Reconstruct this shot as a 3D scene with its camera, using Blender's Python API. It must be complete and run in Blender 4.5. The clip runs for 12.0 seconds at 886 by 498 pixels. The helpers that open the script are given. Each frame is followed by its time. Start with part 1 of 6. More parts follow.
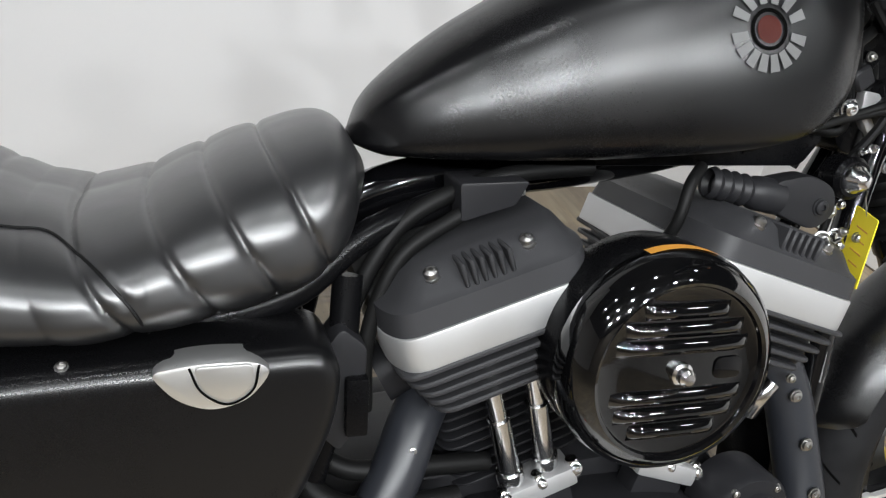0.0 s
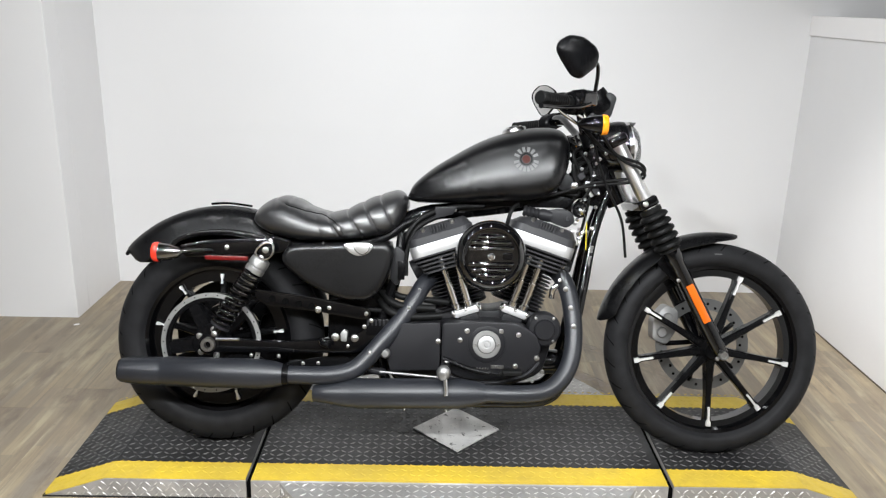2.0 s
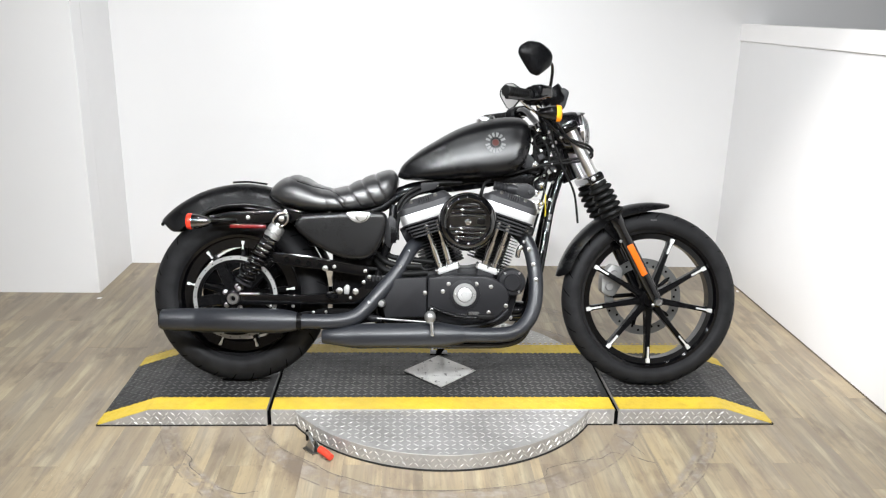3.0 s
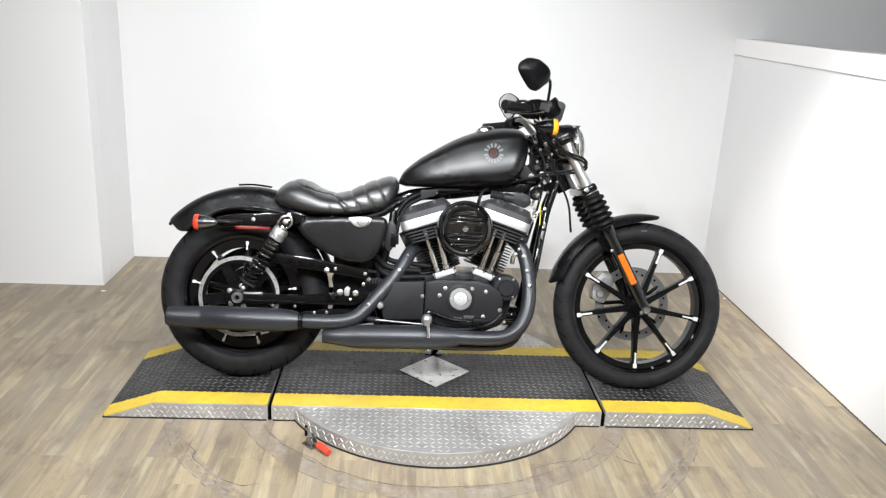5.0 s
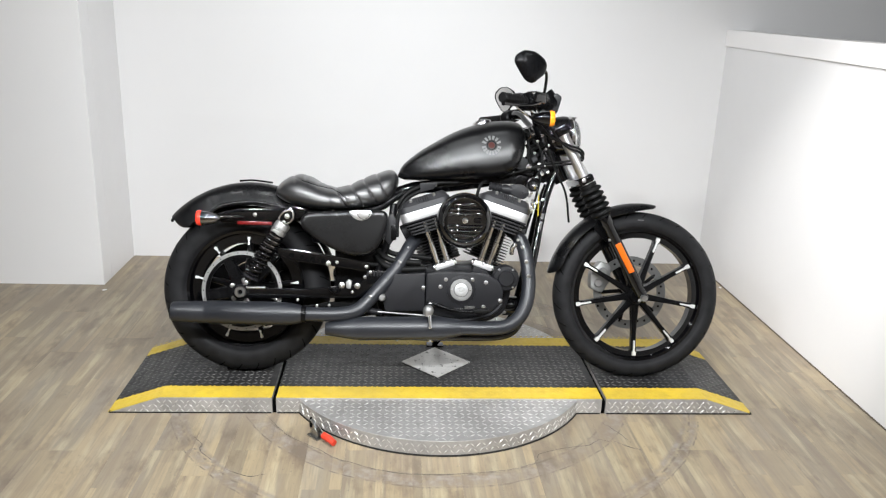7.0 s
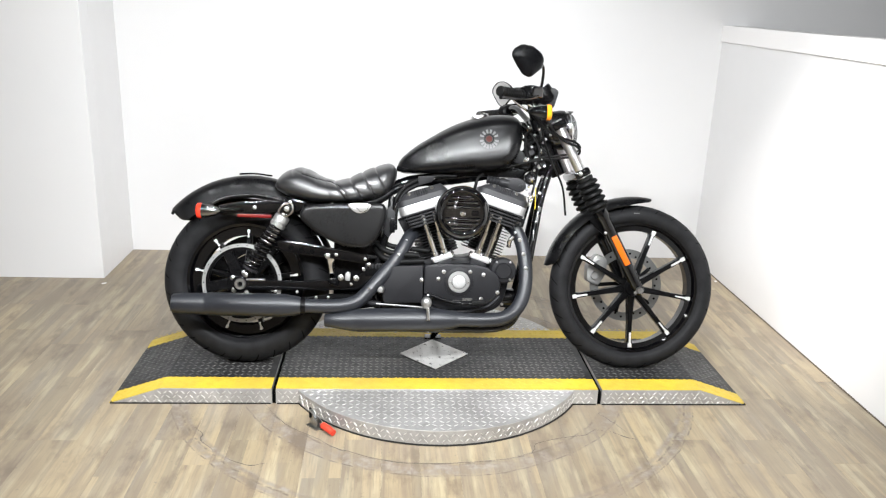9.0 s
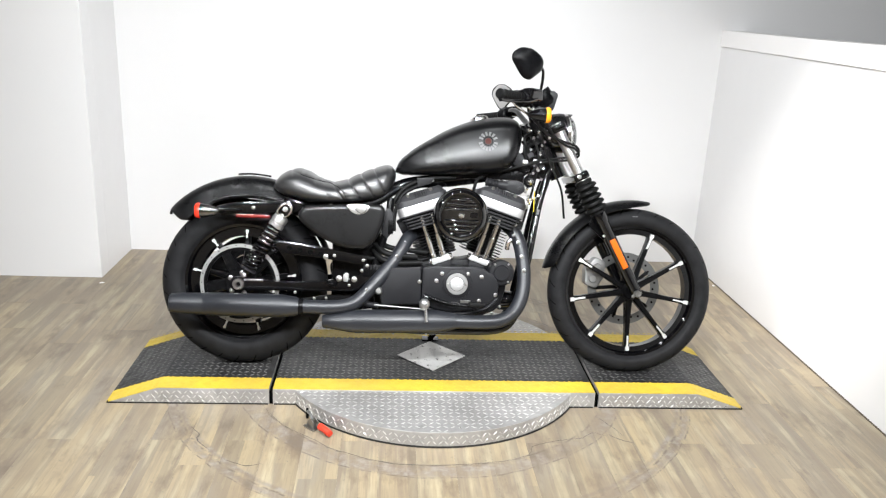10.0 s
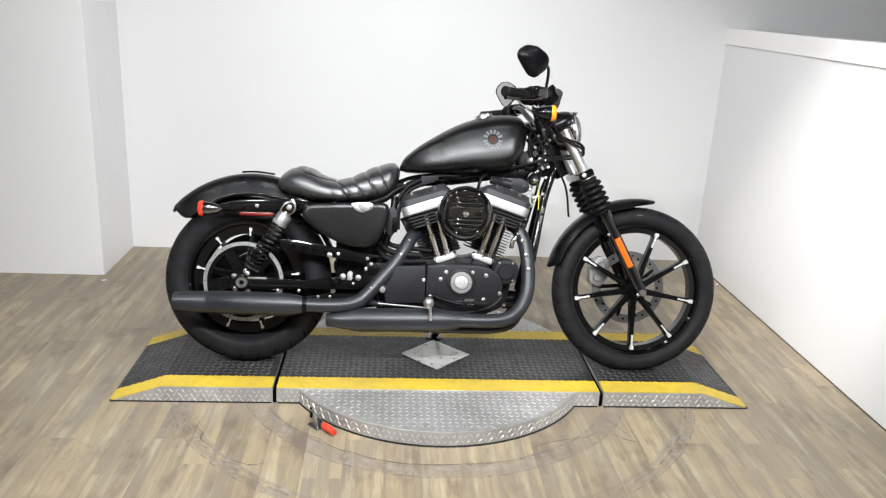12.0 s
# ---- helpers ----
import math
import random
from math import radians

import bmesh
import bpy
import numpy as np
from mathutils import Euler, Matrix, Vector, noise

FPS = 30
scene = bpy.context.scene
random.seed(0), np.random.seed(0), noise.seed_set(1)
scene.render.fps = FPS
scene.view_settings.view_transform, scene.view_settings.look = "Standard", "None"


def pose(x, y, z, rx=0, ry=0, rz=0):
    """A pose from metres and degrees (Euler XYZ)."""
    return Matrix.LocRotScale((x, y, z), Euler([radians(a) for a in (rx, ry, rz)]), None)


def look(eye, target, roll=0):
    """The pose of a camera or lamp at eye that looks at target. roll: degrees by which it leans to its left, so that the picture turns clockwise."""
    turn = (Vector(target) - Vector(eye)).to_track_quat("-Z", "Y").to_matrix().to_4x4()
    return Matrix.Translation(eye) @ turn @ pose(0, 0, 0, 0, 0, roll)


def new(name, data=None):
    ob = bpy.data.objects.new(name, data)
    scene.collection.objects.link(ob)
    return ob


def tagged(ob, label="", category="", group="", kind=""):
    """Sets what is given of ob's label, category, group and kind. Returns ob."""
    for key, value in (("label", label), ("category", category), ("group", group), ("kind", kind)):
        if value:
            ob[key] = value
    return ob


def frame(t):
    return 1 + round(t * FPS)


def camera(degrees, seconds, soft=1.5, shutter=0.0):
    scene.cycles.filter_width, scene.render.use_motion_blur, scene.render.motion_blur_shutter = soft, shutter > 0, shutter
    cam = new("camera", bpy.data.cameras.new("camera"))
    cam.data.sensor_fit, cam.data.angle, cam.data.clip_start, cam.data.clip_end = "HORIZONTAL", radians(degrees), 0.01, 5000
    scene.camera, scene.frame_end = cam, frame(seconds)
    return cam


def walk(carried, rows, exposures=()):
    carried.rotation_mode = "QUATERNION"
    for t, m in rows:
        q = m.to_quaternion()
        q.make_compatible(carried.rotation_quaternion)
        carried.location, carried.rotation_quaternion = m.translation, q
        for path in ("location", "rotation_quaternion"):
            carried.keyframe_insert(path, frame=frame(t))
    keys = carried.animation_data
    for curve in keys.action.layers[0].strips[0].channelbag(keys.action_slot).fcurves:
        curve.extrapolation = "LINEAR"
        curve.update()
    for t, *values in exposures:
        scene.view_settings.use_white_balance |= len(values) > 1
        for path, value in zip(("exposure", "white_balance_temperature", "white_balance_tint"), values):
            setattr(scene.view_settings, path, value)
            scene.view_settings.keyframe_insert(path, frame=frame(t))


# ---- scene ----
cam = camera(58.0, 12.0, soft=1.25)
PATH = [
    (0, (0.419, -0.579, 1.105), (1.034, 1.027, 0.096), 8.5),
    (0.2, (0.43, -0.716, 1.157), (0.897, 0.99, 0.224), 6.6),
    (0.3, (0.445, -0.791, 1.184), (0.851, 0.948, 0.283), 6.5),
    (0.5, (0.509, -0.969, 1.229), (0.73, 0.838, 0.401), 6.7),
    (1, (0.581, -1.432, 1.3), (0.732, 0.405, 0.524), 3.1),
    (1.5, (0.584, -1.881, 1.362), (0.738, -0.014, 0.663), 1.7),
    (2, (0.642, -2.289, 1.383), (0.672, -0.379, 0.792), 1.4),
    (2.5, (0.595, -2.616, 1.409), (0.675, -0.711, 0.803), 0.2),
    (2.7, (0.593, -2.733, 1.398), (0.679, -0.82, 0.822), 0.7),
    (4.5, (0.559, -2.895, 1.472), (0.684, -0.99, 0.877), 2.6),
    (5, (0.569, -2.891, 1.475), (0.685, -0.984, 0.883), 2.9),
    (5.5, (0.56, -2.902, 1.463), (0.673, -0.994, 0.873), 2.2),
    (6, (0.549, -2.896, 1.47), (0.667, -0.997, 0.854), 2.2),
    (6.5, (0.55, -2.909, 1.466), (0.676, -1.009, 0.855), 2.2),
    (7, (0.545, -2.932, 1.46), (0.676, -1.027, 0.866), 2.1),
    (9, (0.539, -2.966, 1.453), (0.678, -1.063, 0.852), 2.2),
    (9.5, (0.526, -2.962, 1.461), (0.674, -1.06, 0.862), 2.6),
    (10, (0.539, -2.968, 1.45), (0.682, -1.064, 0.856), 2.7),
    (10.5, (0.53, -2.963, 1.458), (0.683, -1.058, 0.869), 2.5),
    (11, (0.545, -2.957, 1.468), (0.684, -1.056, 0.861), 2.4),
    (11.5, (0.524, -2.957, 1.456), (0.658, -1.054, 0.857), 3.0),
    (12, (0.524, -2.954, 1.452), (0.667, -1.052, 0.85), 2.8),
]
EXPOSURES = [(0, -0.28), (1, -0.24), (1.5, -0.22), (2, -0.06), (2.5, 0.1), (4.5, 0.26), (5.5, 0.12), (6.2, 0.03), (7, 0.0), (9, 0.33), (10.5, 0.3), (11, 0.12), (12, 0.03)]
walk(cam, [(t, look(eye, target, roll)) for t, eye, target, roll in PATH], EXPOSURES)

# ---------- exposure of the film, world and lamps ----------
scene.view_settings.exposure = 0.0
world = bpy.data.worlds.new("showroom_air")
scene.world = world
world.use_nodes = True
world.node_tree.nodes["Background"].inputs[0].default_value = (0.9, 0.93, 1.0, 1)
world.node_tree.nodes["Background"].inputs[1].default_value = 0.01


# ---------- small builders ----------
def part(name, bm, material, parent, label="", smooth=True):
    """Links a bmesh as one mesh object under a thing or a part."""
    me = bpy.data.meshes.new(name)
    bmesh.ops.recalc_face_normals(bm, faces=bm.faces)
    bm.to_mesh(me)
    bm.free()
    if smooth:
        for f in me.polygons:
            f.use_smooth = True
        me.set_sharp_from_angle(angle=radians(38))
    me.materials.append(material)
    ob = new(name, me)
    if parent is not None:
        ob.parent = parent
    if label:
        ob["label"] = label
    return ob


def empty(name, m, label, category, group="", kind=""):
    ob = new(name)
    ob.empty_display_size = 0.1
    ob.matrix_basis = m
    return tagged(ob, label, category, group, kind)


def V(*a):
    return Vector(a)


def bm_box(lo, hi, bevel=0.0, seg=2, bm=None):
    own = bm is None
    bm = bmesh.new() if own else bm
    b = bmesh.new()
    bmesh.ops.create_cube(b, size=1.0)
    for v in b.verts:
        v.co = Vector([(lo[i] + hi[i]) / 2 + v.co[i] * (hi[i] - lo[i]) for i in range(3)])
    if bevel:
        bmesh.ops.bevel(b, geom=b.edges[:], offset=bevel, segments=seg, profile=0.6, affect="EDGES")
    merge(bm, b)
    return bm


def merge(bm, b, m=None):
    """Adds the bmesh b to bm."""
    if m is not None:
        bmesh.ops.transform(b, matrix=m, verts=b.verts[:])
    vs = [bm.verts.new(v.co) for v in b.verts]
    b.verts.index_update()
    for f in b.faces:
        try:
            bm.faces.new([vs[v.index] for v in f.verts])
        except ValueError:
            pass
    b.free()
    return bm


def frame_of(a, b):
    """A pose at a whose z axis points at b."""
    d = Vector(b) - Vector(a)
    return Matrix.Translation(a) @ d.to_track_quat("Z", "Y").to_matrix().to_4x4()


def bm_lathe(profile, m=None, seg=48, bm=None, arc=360.0):
    """Turns (radius, height) pairs round the z axis of the pose m."""
    bm = bmesh.new() if bm is None else bm
    m = m or Matrix()
    full = arc >= 359.9
    n = seg if full else seg + 1
    rings = []
    for r, h in profile:
        if r < 1e-6:
            rings.append([bm.verts.new(m @ V(0, 0, h))])
        else:
            rings.append([bm.verts.new(m @ V(r * math.cos(radians(arc) * i / seg), r * math.sin(radians(arc) * i / seg), h)) for i in range(n)])
    for a, b in zip(rings, rings[1:]):
        for i in range(seg):
            j = (i + 1) % n
            if len(a) == 1 and len(b) == 1:
                continue
            if len(a) == 1:
                f = (a[0], b[i], b[j])
            elif len(b) == 1:
                f = (a[i], b[0], a[j])
            else:
                f = (a[i], b[i], b[j], a[j])
            try:
                bm.faces.new(f)
            except ValueError:
                pass
    return bm


def bm_rod(a, b, r, r2=None, seg=20, bm=None, cap=0.0015):
    """A round bar from a to b with softened ends."""
    r2 = r if r2 is None else r2
    h = (Vector(b) - Vector(a)).length
    c = min(cap, r * 0.4, r2 * 0.4)
    return bm_lathe([(0, 0), (r - c, 0), (r, c), (r2, h - c), (r2 - c, h), (0, h)], frame_of(a, b), seg, bm)


def smooth_line(pts, n=8):
    """A smooth line through the points (Catmull-Rom)."""
    p = [Vector(q) for q in pts]
    p = [p[0] * 2 - p[1]] + p + [p[-1] * 2 - p[-2]]
    out = []
    for i in range(1, len(p) - 2):
        for k in range(n):
            t = k / n
            out.append(0.5 * ((2 * p[i]) + (p[i + 1] - p[i - 1]) * t + (2 * p[i - 1] - 5 * p[i] + 4 * p[i + 1] - p[i + 2]) * t * t
                              + (3 * p[i] - p[i - 1] - 3 * p[i + 1] + p[i + 2]) * t ** 3))
    out.append(p[-2])
    return out


def bm_tube(pts, r, seg=14, n=8, bm=None, caps=True, smooth=True):
    """A tube along a line; r is one radius or a function of 0..1."""
    bm = bmesh.new() if bm is None else bm
    line = smooth_line(pts, n) if smooth else [Vector(p) for p in pts]
    rad = r if callable(r) else (lambda t: r)
    up = None
    rings = []
    for i, p in enumerate(line):
        d = (line[min(i + 1, len(line) - 1)] - line[max(i - 1, 0)]).normalized()
        if up is None:
            up = d.orthogonal().normalized()
        up = (up - d * up.dot(d)).normalized()
        side = d.cross(up)
        q = rad(i / (len(line) - 1))
        rings.append([bm.verts.new(p + (up * math.cos(math.tau * k / seg) + side * math.sin(math.tau * k / seg)) * q) for k in range(seg)])
    for a, b in zip(rings, rings[1:]):
        for k in range(seg):
            bm.faces.new((a[k], a[(k + 1) % seg], b[(k + 1) % seg], b[k]))
    if caps:
        bm.faces.new(rings[0][::-1])
        bm.faces.new(rings[-1])
    return bm


def bm_prism(outline, y0, y1, bevel=0.0, bm=None, seg=2):
    """A plate with an outline of (x, z) pairs between two depths y, its edges rounded."""
    own = bmesh.new()
    a = [own.verts.new((x, y0, z)) for x, z in outline]
    b = [own.verts.new((x, y1, z)) for x, z in outline]
    own.faces.new(a)
    own.faces.new(b[::-1])
    for i in range(len(a)):
        j = (i + 1) % len(a)
        own.faces.new((a[i], b[i], b[j], a[j]))
    if bevel:
        bmesh.ops.recalc_face_normals(own, faces=own.faces)
        ends = {f for f in own.faces if len(f.verts) == len(a) and abs(f.normal.y) > 0.9}
        edges = [e for e in own.edges if any(f in ends for f in e.link_faces)]
        bmesh.ops.bevel(own, geom=edges, offset=bevel, segments=seg, profile=0.6, affect="EDGES", clamp_overlap=True)
    if bm is None:
        return own
    return merge(bm, own)


def rounded(outline, r, n=5):
    """The outline with its corners rounded by about r."""
    out = []
    k = len(outline)
    for i in range(k):
        a, b, c = Vector(outline[i - 1]), Vector(outline[i]), Vector(outline[(i + 1) % k])
        da, dc = a - b, c - b
        ra, rc = min(r, da.length * 0.45), min(r, dc.length * 0.45)
        p, q = b + da.normalized() * ra, b + dc.normalized() * rc
        for j in range(n + 1):
            t = j / n
            out.append(tuple((1 - t) ** 2 * p + 2 * t * (1 - t) * b + t * t * q))
    return out


def bm_bolt(p, d, r=0.007, h=0.006, bm=None):
    """A domed screw head at p that faces along d."""
    m = frame_of(p, Vector(p) + Vector(d))
    return bm_lathe([(r * 1.25, -0.001), (r * 1.25, h * 0.25), (r, h * 0.3), (r * 0.93, h * 0.8), (r * 0.6, h), (r * 0.4, h), (r * 0.35, h * 0.6), (0, h * 0.6)], m, 12, bm)


# ---------- materials ----------
def material(name, color, rough=0.5, metal=0.0, coat=0.0, spec=0.5):
    m = bpy.data.materials.new(name)
    m.use_nodes = True
    b = m.node_tree.nodes["Principled BSDF"]
    b.inputs["Base Color"].default_value = (*color, 1)
    b.inputs["Roughness"].default_value = rough
    b.inputs["Metallic"].default_value = metal
    b.inputs["Coat Weight"].default_value = coat
    b.inputs["Coat Roughness"].default_value = 0.06
    b.inputs["Specular IOR Level"].default_value = spec
    return m


class Nodes:
    """Short forms for building a material's nodes."""

    def __init__(self, m):
        self.t = m.node_tree
        self.b = self.t.nodes["Principled BSDF"]
        self.where = self.t.nodes.new("ShaderNodeTexCoord").outputs["Object"]

    def add(self, kind, **inputs):
        n = self.t.nodes.new(kind)
        for k, v in inputs.items():
            self.put(n.inputs[k.replace("_", " ")], v)
        return n

    def put(self, socket, v):
        if isinstance(v, bpy.types.NodeSocket):
            self.t.links.new(v, socket)
        else:
            socket.default_value = v

    def noise(self, scale, detail=4.0, rough=0.55, where=None):
        return self.add("ShaderNodeTexNoise", Vector=where or self.where, Scale=scale, Detail=detail, Roughness=rough).outputs["Fac"]

    def ramp(self, fac, stops):
        n = self.t.nodes.new("ShaderNodeValToRGB")
        self.put(n.inputs["Fac"], fac)
        e = n.color_ramp.elements
        while len(e) < len(stops):
            e.new(0.5)
        for k, (p, c) in zip(e, stops):
            k.position = p
            k.color = (*c, 1) if len(c) == 3 else c
        return n.outputs["Color"]

    def grey(self, fac, a, b, lo=0.3, hi=0.7):
        return self.add("ShaderNodeMapRange", Value=fac, From_Min=lo, From_Max=hi, To_Min=a, To_Max=b).outputs["Result"]

    def mix(self, fac, a, b):
        n = self.t.nodes.new("ShaderNodeMix")
        n.data_type = "RGBA"
        self.put(n.inputs["Factor"], fac)
        for s, v in ((n.inputs[6], a), (n.inputs[7], b)):
            self.put(s, (*v, 1) if isinstance(v, tuple) and len(v) == 3 else v)
        return n.outputs[2]

    def math(self, op, a, b=0.0, c=0.0):
        n = self.t.nodes.new("ShaderNodeMath")
        n.operation = op
        for s, v in zip(n.inputs, (a, b, c)):
            self.put(s, v)
        return n.outputs[0]

    def bump(self, height, strength=0.3, distance=0.001):
        n = self.add("ShaderNodeBump", Height=height, Strength=strength, Distance=distance)
        old = self.b.inputs["Normal"].links
        if old:
            self.put(n.inputs["Normal"], old[0].from_socket)
        self.put(self.b.inputs["Normal"], n.outputs["Normal"])


def worn(name, color, rough=0.5, metal=0.0, grain=400.0, relief=0.05, vary=0.12, coat=0.0, spec=0.5, stain=9.0):
    """A plain finish with fine grain, soft stains and uneven gloss."""
    m = material(name, color, rough, metal, coat, spec)
    k = Nodes(m)
    big, fine = k.noise(stain, 5.0), k.noise(grain, 2.0)
    dark = tuple(c * (1 - vary) for c in color)
    lite = tuple(min(1.0, c * (1 + vary)) for c in color)
    k.put(k.b.inputs["Base Color"], k.ramp(big, [(0.3, dark), (0.7, lite)]))
    k.put(k.b.inputs["Roughness"], k.grey(k.math("ADD", k.math("MULTIPLY", big, 0.7), k.math("MULTIPLY", fine, 0.3)), max(0.02, rough - 0.12 * rough - 0.02), min(1, rough * 1.14 + 0.02)))
    if relief:
        k.bump(fine, relief, 0.0006)
    return m


# paints and plain surfaces of the room
def wall_paint(name, color, gloss=0.42):
    m = material(name, color, gloss)
    k = Nodes(m)
    big, mid, fine = k.noise(1.3, 4.0), k.noise(14.0, 5.0), k.noise(260.0, 3.0)
    k.put(k.b.inputs["Base Color"], k.mix(k.grey(big, 0.0, 0.6), color, tuple(c * 0.955 for c in color)))
    k.put(k.b.inputs["Roughness"], k.grey(mid, gloss - 0.05, gloss + 0.09))
    k.bump(k.math("ADD", fine, k.math("MULTIPLY", mid, 0.8)), 0.10, 0.0012)
    return m


def plank_material():
    m = material("vinyl_plank", (0.4, 0.32, 0.22), 0.42)
    k = Nodes(m)
    rnd = k.t.nodes.new("ShaderNodeObjectInfo").outputs["Random"]
    shift = k.add("ShaderNodeCombineXYZ", X=k.math("MULTIPLY", rnd, 37.0), Y=k.math("MULTIPLY", rnd, 91.0)).outputs[0]
    n = k.add("ShaderNodeVectorMath")
    n.operation = "ADD"
    k.put(n.inputs[0], k.where)
    k.put(n.inputs[1], shift)
    w = n.outputs[0]

    def stretched(sx, sy):
        q = k.add("ShaderNodeMapping", Vector=w)
        q.inputs["Scale"].default_value = (sx, sy, 1)
        return q.outputs["Vector"]

    grain = k.noise(1.0, 8.0, 0.62, stretched(150, 7.0))
    streak = k.noise(1.0, 5.0, 0.6, stretched(26, 1.5))
    cloud = k.noise(1.0, 5.0, 0.6, stretched(9, 1.7))
    pale = k.noise(1.0, 4.0, 0.55, stretched(24, 1.9))
    # printed strips, three to a board
    turn = k.add("ShaderNodeMapping", Vector=w)
    turn.inputs["Rotation"].default_value = (0, 0, radians(90))
    strips = k.t.nodes.new("ShaderNodeTexBrick")
    k.put(strips.inputs["Vector"], turn.outputs["Vector"])
    for key, value in (("Scale", 1.0), ("Mortar Size", 0.0), ("Bias", 0.0), ("Brick Width", 0.62), ("Row Height", 0.0423)):
        strips.inputs[key].default_value = value
    strips.inputs["Color1"].default_value = (0.385, 0.300, 0.185, 1)
    strips.inputs["Color2"].default_value = (0.200, 0.165, 0.122, 1)
    board = k.ramp(rnd, [(0.0, (0.300, 0.245, 0.155)), (0.3, (0.350, 0.288, 0.170)), (0.6, (0.310, 0.266, 0.190)), (1.0, (0.360, 0.292, 0.170))])
    c = k.mix(0.80, board, strips.outputs["Color"])
    c = k.mix(k.grey(streak, 0.0, 0.70, 0.47, 0.62), c, (0.200, 0.158, 0.115))
    c = k.mix(k.grey(cloud, 0.0, 0.5, 0.50, 0.66), c, (0.240, 0.215, 0.180))
    c = k.mix(k.grey(pale, 0.0, 0.6, 0.52, 0.66), c, (0.450, 0.385, 0.255))
    c = k.mix(k.grey(grain, 0.0, 0.5, 0.50, 0.72), c, (0.165, 0.132, 0.095))
    # worn circular track where the turntable is dragged round
    pos = k.t.nodes.new("ShaderNodeNewGeometry").outputs["Position"]
    off = k.add("ShaderNodeVectorMath")
    off.operation = "SUBTRACT"
    k.put(off.inputs[0], pos)
    off.inputs[1].default_value = (0.735, 0.0, 0.0)
    ln = k.add("ShaderNodeVectorMath")
    ln.operation = "LENGTH"
    k.put(ln.inputs[0], off.outputs[0])
    r = ln.outputs["Value"]
    patch = k.noise(5.0, 5.0, 0.6, pos)

    def ring(at, wide):
        d = k.math("ABSOLUTE", k.math("SUBTRACT", k.math("ADD", r, k.math("MULTIPLY", k.math("SUBTRACT", patch, 0.5), 0.03)), at))
        return k.grey(d, 1.0, 0.0, 0.0, wide)

    ragged = k.noise(22.0, 6.0, 0.65, pos)
    band = k.math("MAXIMUM", k.math("MAXIMUM", ring(0.733, 0.05), k.math("MULTIPLY", ring(1.005, 0.020), 0.8)), k.math("MULTIPLY", ring(0.972, 0.016), 0.7))
    scuff = k.math("MULTIPLY", k.math("MULTIPLY", k.grey(band, 0.0, 1.0, 0.05, 0.55), k.grey(ragged, 0.35, 1.0, 0.36, 0.56)), k.grey(patch, 0.6, 1.0, 0.35, 0.6))
    c = k.mix(k.math("MULTIPLY", scuff, 0.92), c, k.mix(k.grey(ragged, 0.0, 1.0, 0.42, 0.60), (0.165, 0.130, 0.102), (0.28, 0.250, 0.220)))
    edge = k.math("MULTIPLY", k.math("MAXIMUM", k.math("MAXIMUM", ring(0.700, 0.007), ring(0.768, 0.005)), k.math("MAXIMUM", ring(0.989, 0.007), ring(1.022, 0.004))), k.grey(ragged, 0.0, 0.85, 0.44, 0.58))
    c = k.mix(edge, c, (0.085, 0.068, 0.055))
    dirt = k.noise(2.2, 6.0, 0.6, pos)
    c = k.mix(k.grey(dirt, 0.0, 0.55, 0.46, 0.64), c, (0.205, 0.158, 0.112))
    smear = k.noise(1.0, 5.0, 0.62, stretched(8.5, 3.2))
    c = k.mix(k.grey(smear, 0.0, 0.70, 0.53, 0.66), c, (0.130, 0.098, 0.072))
    spots = k.noise(60.0, 3.0, 0.5, pos)
    c = k.mix(k.grey(spots, 0.0, 0.5, 0.66, 0.74), c, (0.12, 0.105, 0.09))
    k.put(k.b.inputs["Base Color"], c)
    k.put(k.b.inputs["Roughness"], k.math("ADD", k.grey(cloud, 0.30, 0.42), k.math("MULTIPLY", scuff, 0.25)))
    k.bump(grain, 0.12, 0.0008)
    return m


def metal_plate(name, color, rough, metal, dirt):
    m = material(name, color, rough, metal)
    k = Nodes(m)
    big, mid, fine = k.noise(3.0, 6.0, 0.6), k.noise(28.0, 5.0), k.noise(500.0, 2.0)
    c = k.mix(k.grey(big, 0.0, 0.75, 0.4, 0.68), color, dirt)
    c = k.mix(k.grey(mid, 0.0, 0.45, 0.5, 0.75), c, dirt)
    k.put(k.b.inputs["Base Color"], c)
    k.put(k.b.inputs["Roughness"], k.grey(mid, rough - 0.1, rough + 0.14))
    k.bump(fine, 0.08, 0.0005)
    return m


